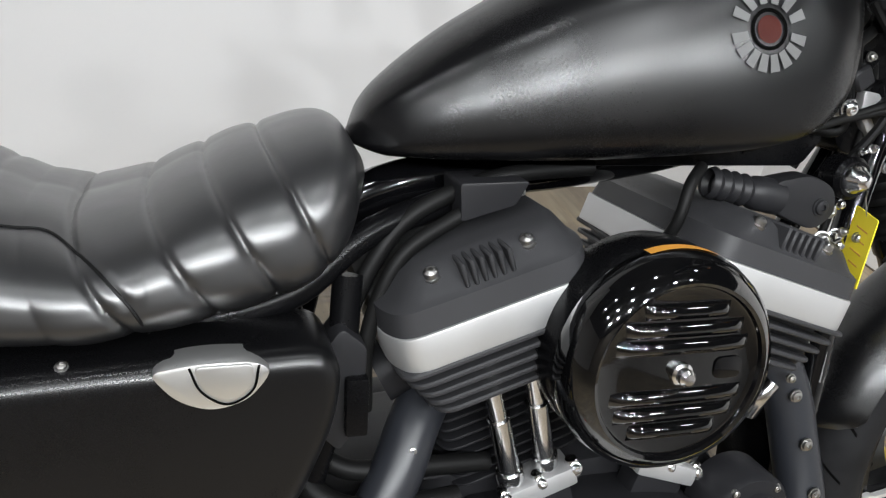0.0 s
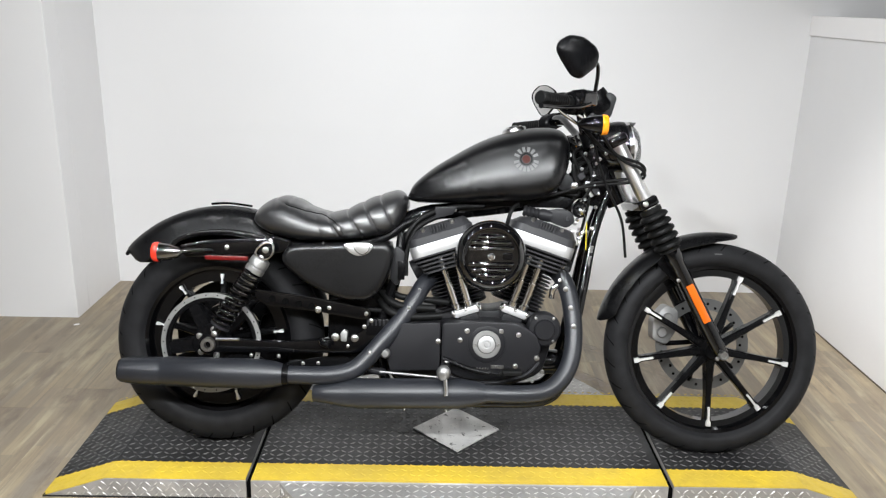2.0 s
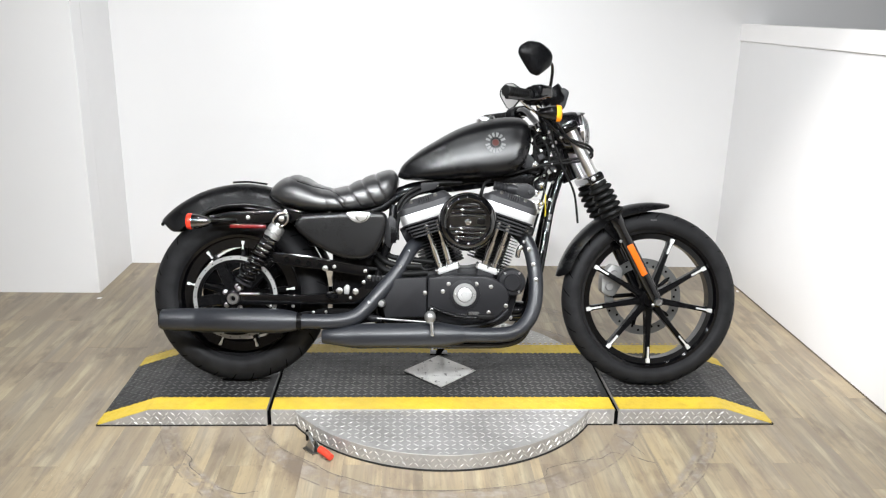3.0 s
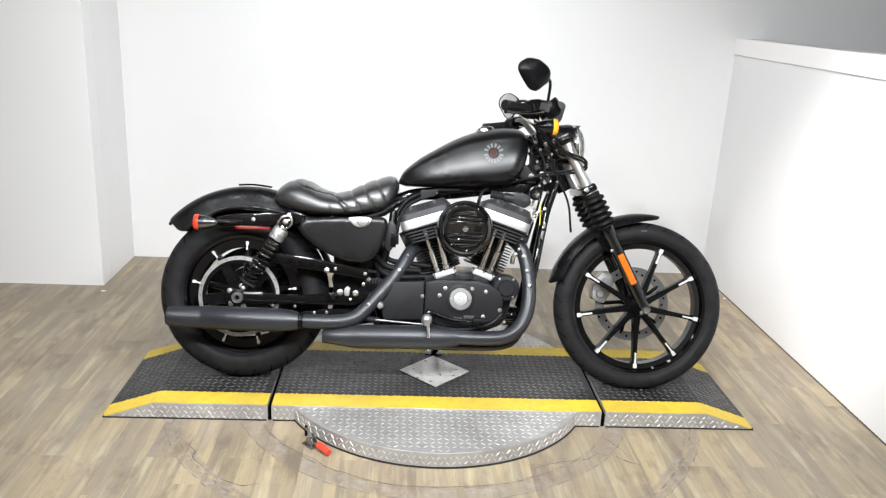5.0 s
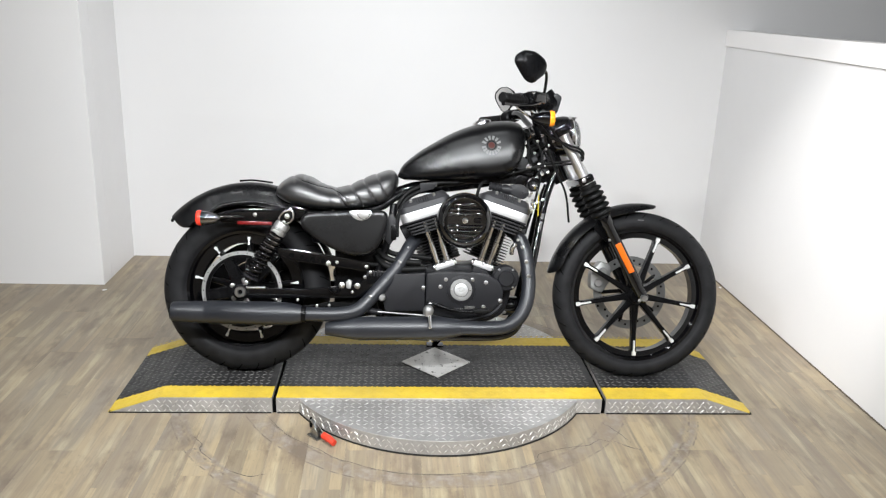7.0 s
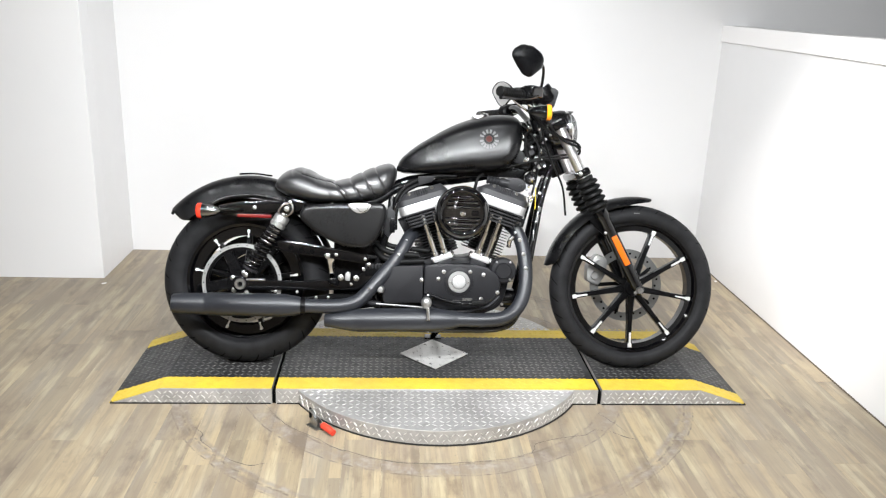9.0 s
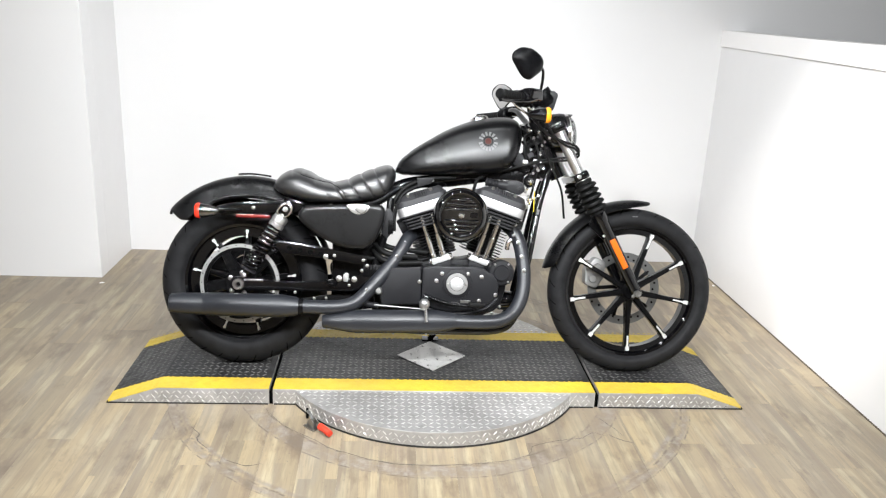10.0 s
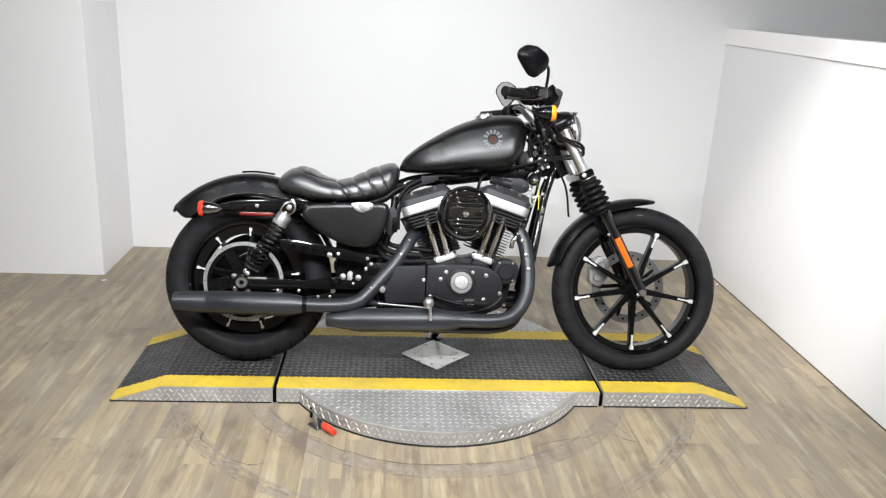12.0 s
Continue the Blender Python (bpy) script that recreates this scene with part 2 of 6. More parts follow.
WALL = wall_paint("white_wall_paint", (0.76, 0.752, 0.75))
# dark grey of unseen surfaces, chosen so that black paint reflects little
UNSEEN_DARK = wall_paint("unseen_dark_grey", (0.045, 0.045, 0.048), 0.6)
# colour of an unseen wall, chosen for warm reflections in the chrome
BEIGE = wall_paint("unseen_beige", (0.46, 0.40, 0.33), 0.6)
TRIM = wall_paint("white_trim_paint", (0.86, 0.84, 0.83), 0.34)
PLANK = plank_material()
JOINT = material("floor_joint", (0.09, 0.07, 0.05), 0.8)
STEEL_TREAD = metal_plate("bare_tread_plate", (0.50, 0.49, 0.475), 0.46, 0.6, (0.27, 0.26, 0.245))
def pivot_steel():
    m = metal_plate("scratched_pivot_steel", (0.70, 0.69, 0.67), 0.46, 0.45, (0.44, 0.43, 0.41))
    k = Nodes(m)
    q = k.add("ShaderNodeMapping", Vector=k.where)
    q.inputs["Scale"].default_value = (18, 110, 1)
    scratch, chips = k.noise(1.0, 6.0, 0.6, q.outputs["Vector"]), k.noise(55.0, 5.0, 0.6)
    old = k.b.inputs["Base Color"].links[0].from_socket
    c = k.mix(k.grey(scratch, 0.0, 0.55, 0.52, 0.68), old, (0.30, 0.29, 0.275))
    k.put(k.b.inputs["Base Color"], k.mix(k.grey(chips, 0.0, 0.9, 0.60, 0.66), c, (0.05, 0.047, 0.044)))
    return m


PIVOT_STEEL = pivot_steel()
STEEL_BAR = metal_plate("polished_tread_bar", (0.80, 0.79, 0.77), 0.36, 0.8, (0.52, 0.51, 0.49))
BLACK_TREAD = metal_plate("black_anti_slip_paint", (0.008, 0.008, 0.009), 0.50, 0.0, (0.034, 0.033, 0.032))
# bars paler from wear, their colour brightened further for highlights
BLACK_BAR = metal_plate("worn_black_tread_bar", (0.085, 0.084, 0.082), 0.36, 0.3, (0.18, 0.176, 0.168))
YELLOW = metal_plate("yellow_safety_paint", (0.62, 0.44, 0.035), 0.5, 0.0, (0.42, 0.30, 0.05))
# near-black: shade painted into holes, cuts and gaps, also emblem and badge lines
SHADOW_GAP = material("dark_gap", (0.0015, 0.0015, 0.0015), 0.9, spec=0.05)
# black for the rubber edge and the shadow line painted under the platform
RUBBER_SHADOW_LINE = material("black_rubber_and_shadow", (0.012, 0.012, 0.012), 0.7)

# ---------- the room ----------
BACK_Y, RIGHT_X, LEFT_X, LEFT_Y = 1.530, 2.385, -0.922, 1.038


def structure(name, bm, mat, label, category="wall", smooth=False):
    return tagged(part(name, bm, mat, None, label, smooth), label, category, kind="structure")


structure("wall_back", bm_box((LEFT_X - 0.12, BACK_Y, -0.05), (5.2, BACK_Y + 0.12, 2.9)), WALL, "plain white painted back wall behind the motorcycle")
structure("wall_return", bm_box((LEFT_X - 0.12, LEFT_Y + 0.12, -0.05), (LEFT_X, BACK_Y, 2.9)), WALL, "white painted wall return beside the back wall")
structure("wall_left_front", bm_box((-4.0, LEFT_Y, -0.05), (LEFT_X, LEFT_Y + 0.12, 2.9), 0.002, 1), WALL, "white painted wall standing forward of the back wall")
# the next two walls stand out of view, added for what they reflect
structure("wall_left", bm_box((-4.12, -5.0, -0.05), (-4.0, LEFT_Y + 0.12, 2.9)), WALL, "unseen white side wall, added for reflections")
structure("wall_behind", bm_box((-4.12, -5.12, -0.05), (5.2, -5.0, 2.9)), BEIGE, "unseen beige wall opposite the motorcycle, added for chrome reflections")
structure("wall_right_low", bm_box((RIGHT_X, -5.0, -0.05), (RIGHT_X + 0.11, BACK_Y, 1.272)), WALL, "white painted low partition wall")
structure("trim_partition", bm_box((RIGHT_X - 0.012, -5.0, 1.272), (RIGHT_X + 0.125, BACK_Y - 0.003, 1.36), 0.004, 2), TRIM, "white painted cap board on the low partition", "trim")
# this wall and the ceiling are out of view, added to close the room
structure("wall_beyond", bm_box((5.2, -5.12, -0.05), (5.32, BACK_Y + 0.12, 2.9)), UNSEEN_DARK, "unseen dark grey wall beyond the low partition")
structure("ceiling", bm_box((-4.12, -5.12, 2.9), (5.32, BACK_Y + 0.12, 3.0)), UNSEEN_DARK, "unseen ceiling, dark grey to keep reflections low", "ceiling")
floor = structure("floor", bm_box((-4.05, -5.05, -0.06), (5.25, BACK_Y + 0.06, -0.004)), JOINT, "tan wood-look vinyl plank floor with scuffed circular track", "floor")

# dark strip painted in for the joint and its shadow line
part("wall_joint_shadow", bm_box((RIGHT_X - 0.006, -5.0, -0.003), (RIGHT_X + 0.001, BACK_Y, 0.003)), JOINT, floor, "dark strip for the joint and its shadow line at the wall's foot", False)

# ---------- downlights on the ceiling, and added lamps ---
def disc_lamp(x, y, z, size, watts, aim, wide=165):
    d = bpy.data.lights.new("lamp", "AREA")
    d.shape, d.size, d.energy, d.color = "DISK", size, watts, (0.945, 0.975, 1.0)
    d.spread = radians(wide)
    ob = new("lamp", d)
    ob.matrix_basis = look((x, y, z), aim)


# three rows of round downlights over the bay
for ly, watts, ahead, wide in ((-0.45, 2.2, 0.1, 125), (-1.65, 6.0, 0.9, 120), (-2.90, 16.0, 2.5, 98)):
    for lx in (-1.55, -0.75, 0.05, 0.85, 1.65, 2.25):
        disc_lamp(lx, ly, 2.82, 0.10, watts, (0.95 - 0.8 * lx, ly + ahead, 0.9), wide)
# two unseen lamps added to brighten the wall behind, for the chrome to reflect
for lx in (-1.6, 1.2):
    disc_lamp(lx, -4.0, 2.84, 0.12, 17.0, (lx, -5.0, 0.9))
# unseen spot added for the bright patch on the low partition wall
added_spot = bpy.data.lights.new("added_spot", "SPOT")
added_spot.energy, added_spot.spot_size, added_spot.spot_blend, added_spot.shadow_soft_size, added_spot.color = 440.0, radians(31), 1.0, 0.05, (1.0, 0.985, 0.97)
new("added_spot", added_spot).matrix_basis = look((1.0, -1.4, 2.8), (2.395, 0.10, 0.72))

# ---------- the turntable ramp ----------
TOP, CY = 0.062, -0.018
ramp = empty("turntable_platform", pose(0, 0, 0), "black tread-plate motorcycle platform with yellow edges on steel turntable", "display platform")
HALF = 0.279


def bm_bars(bm, rows, size=0.011, wide=0.0032, high=0.0016, up=V(0, 0, 1)):
    """Raised lozenges of a tread plate: (place, direction along the bar, normal)."""
    for p, d, nrm in rows:
        s = nrm.cross(d).normalized()
        a, b = p + d * size, p - d * size
        base = [a, p + s * wide, b, p - s * wide]
        top = [p + d * size * 0.72 + nrm * high, p + s * wide * 0.45 + nrm * high, p - d * size * 0.72 + nrm * high, p - s * wide * 0.45 + nrm * high]
        vb, vt = [bm.verts.new(q) for q in base], [bm.verts.new(q) for q in top]
        bm.faces.new(vt)
        for i in range(4):
            bm.faces.new((vb[i], vb[(i + 1) % 4], vt[(i + 1) % 4], vt[i]))
    return bm


def section(x0, x1, slope_left, slope_right):
    """The side outline of one section; its ramped ends run out to the floor."""
    o = [(x0, 0.0), (x1, 0.0)]
    o += [(x1 - slope_right, TOP)] if slope_right else [(x1, TOP)]
    o += [(x0 + slope_left, TOP)] if slope_left else [(x0, TOP)]
    return o


def top_height(x):
    return TOP * min(1.0, max(0.0, (x + 0.462) / 0.187), max(0.0, (1.925 - x) / 0.187))


sections = ((-0.462, 0.125, 0.187, 0.0), (0.139, 1.341, 0.0, 0.0), (1.356, 1.925, 0.0, 0.187))
for x0, x1, sl, sr in sections:
    body = part("ramp_section", bm_prism(section(x0, x1, sl, sr), CY - HALF, CY + HALF, 0.0005, seg=1), STEEL_TREAD, ramp, "steel ramp section with tread-plate sides", False)
    # strip set slightly proud as the shadow line along the floor
    part("section_shadow_line", bm_box((x0 + 0.004, CY - HALF - 0.0015, 0.0004), (x1 - 0.004, CY - HALF + 0.01, 0.0055)), RUBBER_SHADOW_LINE, body, "black strip for the rubber edge and shadow line under the section", False)
    xs = [x0 + 0.001] + ([x0 + sl] if sl else []) + ([x1 - sr] if sr else []) + [x1 - 0.001]

    def sheet(y0, y1, lift, thick):
        bm = bmesh.new()
        q = [[bm.verts.new((x, y, top_height(x) + (lift if h else lift - thick))) for y in (y0, y1) for h in (0, 1)] for x in xs]
        for a, b in zip(q, q[1:]):
            for i, j in ((0, 1), (1, 3), (3, 2), (2, 0)):
                bm.faces.new((a[i], a[j], b[j], b[i]))
        bm.faces.new((q[0][0], q[0][1], q[0][3], q[0][2]))
        bm.faces.new((q[-1][0], q[-1][2], q[-1][3], q[-1][1]))
        return bm

    part("tread_surface", sheet(CY - HALF + 0.088, CY + HALF - 0.082, 0.0024, 0.002), BLACK_TREAD, body, "black painted tread plate", False)
    part("yellow_stripe", sheet(CY - HALF + 0.001, CY - HALF + 0.087, 0.0026, 0.002), YELLOW, body, "yellow safety stripe", False)
    part("yellow_stripe", sheet(CY + HALF - 0.081, CY + HALF - 0.001, 0.0026, 0.002), YELLOW, body, "yellow safety stripe", False)

    def surface(x):
        d = V(0.01, 0, top_height(x + 0.005) - top_height(x - 0.005)).normalized()
        return d, d.cross(V(0, -1, 0)).normalized() * -1

    rows, stripe = [], []
    n_x = int((x1 - x0) / 0.024)
    for i in range(n_x):
        x = x0 + 0.012 + i * (x1 - x0 - 0.02) / n_x
        for j in range(24):
            y = CY - HALF + 0.014 + j * 0.0242
            if abs(x - 0.735) + abs(y) < 0.142:
                continue
            d, nrm = surface(x)
            nrm = V(0, 0, 1) if nrm.z < 0 else nrm
            way = (d * 0.80 + V(0, 0.6 if (i + j) % 2 else -0.6, 0)).normalized()
            inside = CY - HALF + 0.095 < y < CY + HALF - 0.09
            (rows if inside else stripe).append((V(x, y, top_height(x) + 0.0023), way, nrm))
    tagged(part("tread_pattern", bm_bars(bmesh.new(), rows), BLACK_BAR, body, "raised black tread bars", False), kind="stuff")
    tagged(part("stripe_pattern", bm_bars(bmesh.new(), stripe, 0.010, 0.003, 0.0011), YELLOW, body, "yellow painted tread bars", False), kind="stuff")
    side = []
    for i in range(int((x1 - x0) / 0.021)):
        for j in range(3):
            x, z = x0 + 0.014 + i * 0.021 + (0.0105 if j % 2 else 0), 0.011 + j * 0.0178
            if z + 0.008 < top_height(x) and x < x1 - 0.012:
                way = V(0.707, 0, 0.707 if (i + j) % 2 else -0.707)
                side.append((V(x, CY - HALF - 0.0002, z), way, V(0, -1, 0)))
    tagged(part("side_pattern", bm_bars(bmesh.new(), side, 0.0102, 0.0022), STEEL_BAR, body, "bright steel tread bars", False), kind="stuff")

# near-black inserts stand for the shade in the gaps between sections
for x0, x1 in ((0.1255, 0.1385), (1.3415, 1.3555)):
    part("section_gap_fill", bm_box((x0, CY - HALF + 0.006, 0.001), (x1, CY + HALF - 0.006, TOP - 0.012)), SHADOW_GAP, ramp, "dark insert painted as the shade between the sections", False)

# bare square of tread plate over the pivot
plate = part("pivot_plate", bm_prism([(0.735 - 0.138, 0), (0.735, -0.138), (0.735 + 0.138, 0), (0.735, 0.138)], 0, 0.0035), PIVOT_STEEL, ramp, "bare steel diamond-shaped pivot plate", False)
plate.matrix_basis = Matrix.Translation((0, 0, TOP + 0.0056)) @ Matrix.Rotation(radians(-90), 4, "X") @ Matrix.Diagonal((1, -1, 1, 1))
rows = []
for i in range(-9, 10):
    for j in range(-9, 10):
        x, y = 0.735 + i * 0.021, j * 0.021
        if abs(x - 0.735) + abs(y) < 0.122:
            rows.append((V(x, y, TOP + 0.0056), V(0.8, 0.6 if (i + j) % 2 else -0.6, 0).normalized(), V(0, 0, 1)))
tagged(part("pivot_pattern", bm_bars(bmesh.new(), rows, 0.0088, 0.0022), STEEL_TREAD, ramp, "worn raised tread bars", False), kind="stuff")

# round steel disc under the platform
DX, DY, DR, DT = 0.735, 0.008, 0.597, 0.0585
disc = part("turntable_disc", bm_lathe([(0, DT), (DR - 0.0006, DT), (DR, DT - 0.0006), (DR, 0.006), (DR - 0.006, 0.006)], Matrix.Translation((DX, DY, 0)), 160), STEEL_TREAD, ramp, "round bright steel tread-plate disc")
part("disc_shadow_line", bm_lathe([(DR - 0.01, 0.007), (DR + 0.0015, 0.007), (DR + 0.0015, 0.0003), (DR - 0.01, 0.0003)], Matrix.Translation((DX, DY, 0)), 160), RUBBER_SHADOW_LINE, disc, "black strip for the rubber edge and shadow line under the disc")
rows = []
for i in range(-25, 26):
    for j in range(-25, 26):
        x, y = DX + i * 0.0243, DY + j * 0.0243
        if math.hypot(x - DX, y - DY) < DR - 0.012 and not (CY - HALF - 0.01 < y < CY + HALF + 0.01):
            rows.append((V(x, y, DT), V(0.8, 0.6 if (i + j) % 2 else -0.6, 0).normalized(), V(0, 0, 1)))
for i in range(185):
    a = math.tau * i / 185
    for j in range(2):
        aj = a + (math.tau / 370 if j else 0)
        nrm = V(math.cos(aj), math.sin(aj), 0)
        p = V(DX, DY, 0) + nrm * (DR + 0.0001) + V(0, 0, 0.020 + 0.020 * j)
        t = V(-math.sin(aj), math.cos(aj), 0)
        rows.append((p, (t + V(0, 0, 1 if (i + j) % 2 else -1)).normalized(), nrm))
tagged(part("disc_pattern", bm_bars(bmesh.new(), rows, 0.0100, 0.0021), STEEL_BAR, disc, "bright raised tread bars", False), kind="stuff")

# ---------- finishes of the motorcycle ----------
DENIM = worn("matte_black_paint", (0.0030, 0.0030, 0.0034), 0.28, grain=900.0, relief=0.03, stain=6.0, spec=0.44)
GLOSS = worn("gloss_black_paint", (0.002, 0.002, 0.0024), 0.09, grain=300.0, relief=0.01, coat=0.4, spec=0.25)
LACQUER = worn("black_lacquer", (0.002, 0.002, 0.0022), 0.045, grain=300.0, relief=0.004, coat=0.6, spec=0.6)
SATIN = worn("satin_black_metal", (0.003, 0.003, 0.0034), 0.27, grain=700.0, relief=0.04, spec=0.12)
WRINKLE = worn("wrinkle_black_engine_paint", (0.0125, 0.0125, 0.0140), 0.42, grain=1100.0, relief=0.25, spec=0.16)
HEADGREY = worn("charcoal_wrinkle_paint", (0.028, 0.028, 0.030), 0.45, grain=1100.0, relief=0.28, spec=0.3)
PIPEBLACK = worn("black_ceramic_exhaust_coating", (0.015, 0.0163, 0.0200), 0.36, grain=800.0, relief=0.06, spec=0.46)
RUBBER = worn("black_rubber", (0.0045, 0.0045, 0.0045), 0.5, grain=500.0, relief=0.1, spec=0.14)
TYRE = worn("tyre_rubber", (0.0125, 0.0125, 0.0134), 0.55, grain=350.0, relief=0.2, vary=0.3, stain=24.0, spec=0.12)
PLASTIC = worn("dark_grey_plastic", (0.014, 0.014, 0.0155), 0.42, grain=900.0, relief=0.12, spec=0.25)
CHROME = worn("chrome", (0.72, 0.72, 0.72), 0.15, 1.0, relief=0.0, vary=0.04)
STEEL = worn("bright_steel_screw", (0.42, 0.415, 0.405), 0.30, 1.0, relief=0.0, vary=0.08)
ALU = worn("brushed_aluminium", (0.52, 0.52, 0.52), 0.44, 0.7, grain=300.0, relief=0.05, vary=0.06)
CAST = worn("cast_aluminium", (0.34, 0.34, 0.335), 0.45, 0.9, grain=600.0, relief=0.15)
FORKTUBE = worn("polished_fork_tube", (0.80, 0.80, 0.80), 0.30, 1.0, relief=0.0, vary=0.04)
MACHINED = worn("machined_spoke_metal", (0.82, 0.82, 0.81), 0.46, 0.75, relief=0.0, vary=0.05)
AMBER = material("amber_lens", (0.95, 0.30, 0.01), 0.14, coat=0.5)
REDLENS = material("red_lens", (0.75, 0.035, 0.015), 0.14, coat=0.5)
DARKRED = material("dark_red_lens", (0.11, 0.004, 0.004), 0.2, coat=0.5)
ORANGE = material("orange_reflector", (0.62, 0.115, 0.005), 0.2, coat=0.4)
REDPAINT = worn("dull_red_emblem", (0.048, 0.009, 0.006), 0.6, relief=0.0, spec=0.15)
GREYINK = worn("grey_emblem_print", (0.12, 0.12, 0.12), 0.5, relief=0.0, spec=0.3)
SILVER = worn("silver_emblem", (0.74, 0.74, 0.73), 0.30, 0.9, grain=500.0, relief=0.03, vary=0.06)
TAGYELLOW = worn("yellow_paper_tag", (0.80, 0.66, 0.03), 0.6, relief=0.05)
STICKER = worn("faded_white_sticker", (0.12, 0.12, 0.118), 0.4, relief=0.0, vary=0.3, stain=120.0)
WARN = worn("orange_warning_sticker", (0.55, 0.25, 0.04), 0.4, relief=0.0)
MIRRORGLASS = material("mirror_glass", (0.86, 0.86, 0.86), 0.02, 1.0)
LAMPGLASS = material("clear_lamp_glass", (1, 1, 1), 0.03)
LAMPGLASS.node_tree.nodes["Principled BSDF"].inputs["Transmission Weight"].default_value = 0.9
SMOKE = worn("smoked_chrome", (0.22, 0.22, 0.22), 0.10, 1.0, relief=0.0)


def leather():
    m = material("black_leather", (0.011, 0.011, 0.012), 0.36, spec=0.4, coat=0.85)
    m.node_tree.nodes["Principled BSDF"].inputs["Coat Roughness"].default_value = 0.33
    m.node_tree.nodes["Principled BSDF"].inputs["Coat IOR"].default_value = 1.85
    k = Nodes(m)
    cells = k.add("ShaderNodeTexVoronoi", Vector=k.where, Scale=420.0).outputs["Distance"]
    soft, big = k.noise(28.0, 5.0), k.noise(7.0, 4.0)
    k.put(k.b.inputs["Base Color"], k.ramp(big, [(0.3, (0.0045, 0.0045, 0.005)), (0.7, (0.008, 0.008, 0.009))]))
    k.put(k.b.inputs["Roughness"], k.grey(soft, 0.40, 0.52))
    k.bump(cells, 0.10, 0.0006)
    k.bump(soft, 0.12, 0.003)
    return m


LEATHER = leather()

# ---------- the motorcycle ----------
bike = empty("motorcycle", Matrix.Translation((-0.002, -0.067, 0.0655)) @ Matrix.Rotation(radians(-1.2), 4, "Z") @ Matrix.Rotation(radians(-14.2), 4, "X"),
             "matte black cruiser motorcycle leaning on its side stand", "motorcycle")


def axle_pose(x, z, y=0.0):
    """A pose whose z axis points to the right side of the motorcycle."""
    return Matrix.Translation((x, y, z)) @ Matrix.Rotation(radians(90), 4, "X")


def screw(p, parent, r=0.006, mat=None, d=(0, -1, 0), h=0.006):
    return part("screw", bm_bolt(p, d, r * 0.72, h * 0.8), mat or STEEL, parent)


def wheel(name, x, z, R, W, rim, spokes, first, hub, label, tip=1.0, well=0.034):
    """A cast wheel: tyre with tread cuts, rim, hub and spokes with machined tips."""
    w = part(name, bm_lathe([(rim + 0.004, -W * 0.62), (rim, -W * 0.66), (rim - 0.010, -W * 0.64), (rim - 0.014, -W * 0.60), (rim - well, -W * 0.58),
                             (rim - well, W * 0.30), (rim - 0.014, W * 0.3), (rim - 0.010, W * 0.62), (rim, W * 0.66), (rim + 0.004, W * 0.62), (rim + 0.004, -W * 0.62)],
                            axle_pose(x, z), 120), GLOSS, bike, label)
    # tyre cross-section
    sec = []
    for i in range(25):
        a = radians(-118 + 236 * i / 24)
        sec.append((R - W * 0.80 + W * 0.80 * math.cos(a) * (1.0 if math.cos(a) > 0 else 0.9), W * 1.0 * math.sin(a) * (1 if abs(math.sin(a)) < 0.9 else 1)))
    sec = [(rim - 0.002, -W * 0.60)] + [(r, h) for r, h in sec if r > rim] + [(rim - 0.002, W * 0.60)]
    part("tyre", bm_lathe(sec, axle_pose(x, z), 140), TYRE, w, "black road tyre")
    bm = bmesh.new()
    for i in range(28):
        for s in (-1, 1):
            a = math.tau * (i + (0.5 if s > 0 else 0)) / 28
            line = []
            for k in range(5):
                q = radians(18 + 44 * k / 4)
                rr = R - W * 0.80 + W * 0.80 * math.cos(q) + 0.0006
                aa = a + 0.085 * k / 4
                line.append((V(math.cos(aa), math.sin(aa), 0) * rr + V(0, 0, s * W * math.sin(q)), V(-math.sin(aa), math.cos(aa), 0)))
            for (p, t), (p2, t2) in zip(line, line[1:]):
                bm.faces.new([bm.verts.new(axle_pose(x, z) @ c) for c in (p - t * 0.0022, p + t * 0.0022, p2 + t2 * 0.0022, p2 - t2 * 0.0022)])
    tagged(part("tread_cut", bm, SHADOW_GAP, w, "tread sipes, their shade painted as flat dark strips", False), kind="stuff")
    part("hub", bm_lathe([(0.0, -hub[1]), (hub[0] * 0.72, -hub[1]), (hub[0] * 0.8, -hub[1] + 0.01), (hub[0], -hub[1] * 0.55), (hub[0], hub[1] * 0.55), (hub[0] * 0.8, hub[1] - 0.01), (hub[0] * 0.72, hub[1]), (0, hub[1])],
                         axle_pose(x, z), 48), SATIN, w, "black wheel hub")
    r1 = rim - 0.028
    for i in range(spokes):
        a = radians(first + 360 * i / spokes)
        m = axle_pose(x, z) @ Matrix.Rotation(a, 4, "Z")
        b = bmesh.new()
        rings = []
        for r, wd, th in ((hub[0] * 0.75, 0.0160, hub[1] * 0.62), (hub[0] + 0.02, 0.0120, hub[1] * 0.5), ((hub[0] + r1) * 0.55, 0.0088, 0.019), (r1 - 0.02, 0.0090, 0.016), (r1 + 0.006, 0.015, 0.016)):
            c = [(r, -wd, -th * 0.75), (r, -wd * 0.55, -th), (r, wd * 0.55, -th), (r, wd, -th * 0.75), (r, wd, th * 0.75), (r, wd * 0.55, th), (r, -wd * 0.55, th), (r, -wd, th * 0.75)]
            rings.append([b.verts.new(m @ V(*q)) for q in c])
        for p, q in zip(rings, rings[1:]):
            for k in range(8):
                b.faces.new((p[k], p[(k + 1) % 8], q[(k + 1) % 8], q[k]))
        b.faces.new(rings[0])
        b.faces.new(rings[-1])
        part("spoke", b, SATIN, w)
        # bright cut at the tip of each spoke
        b = bmesh.new()
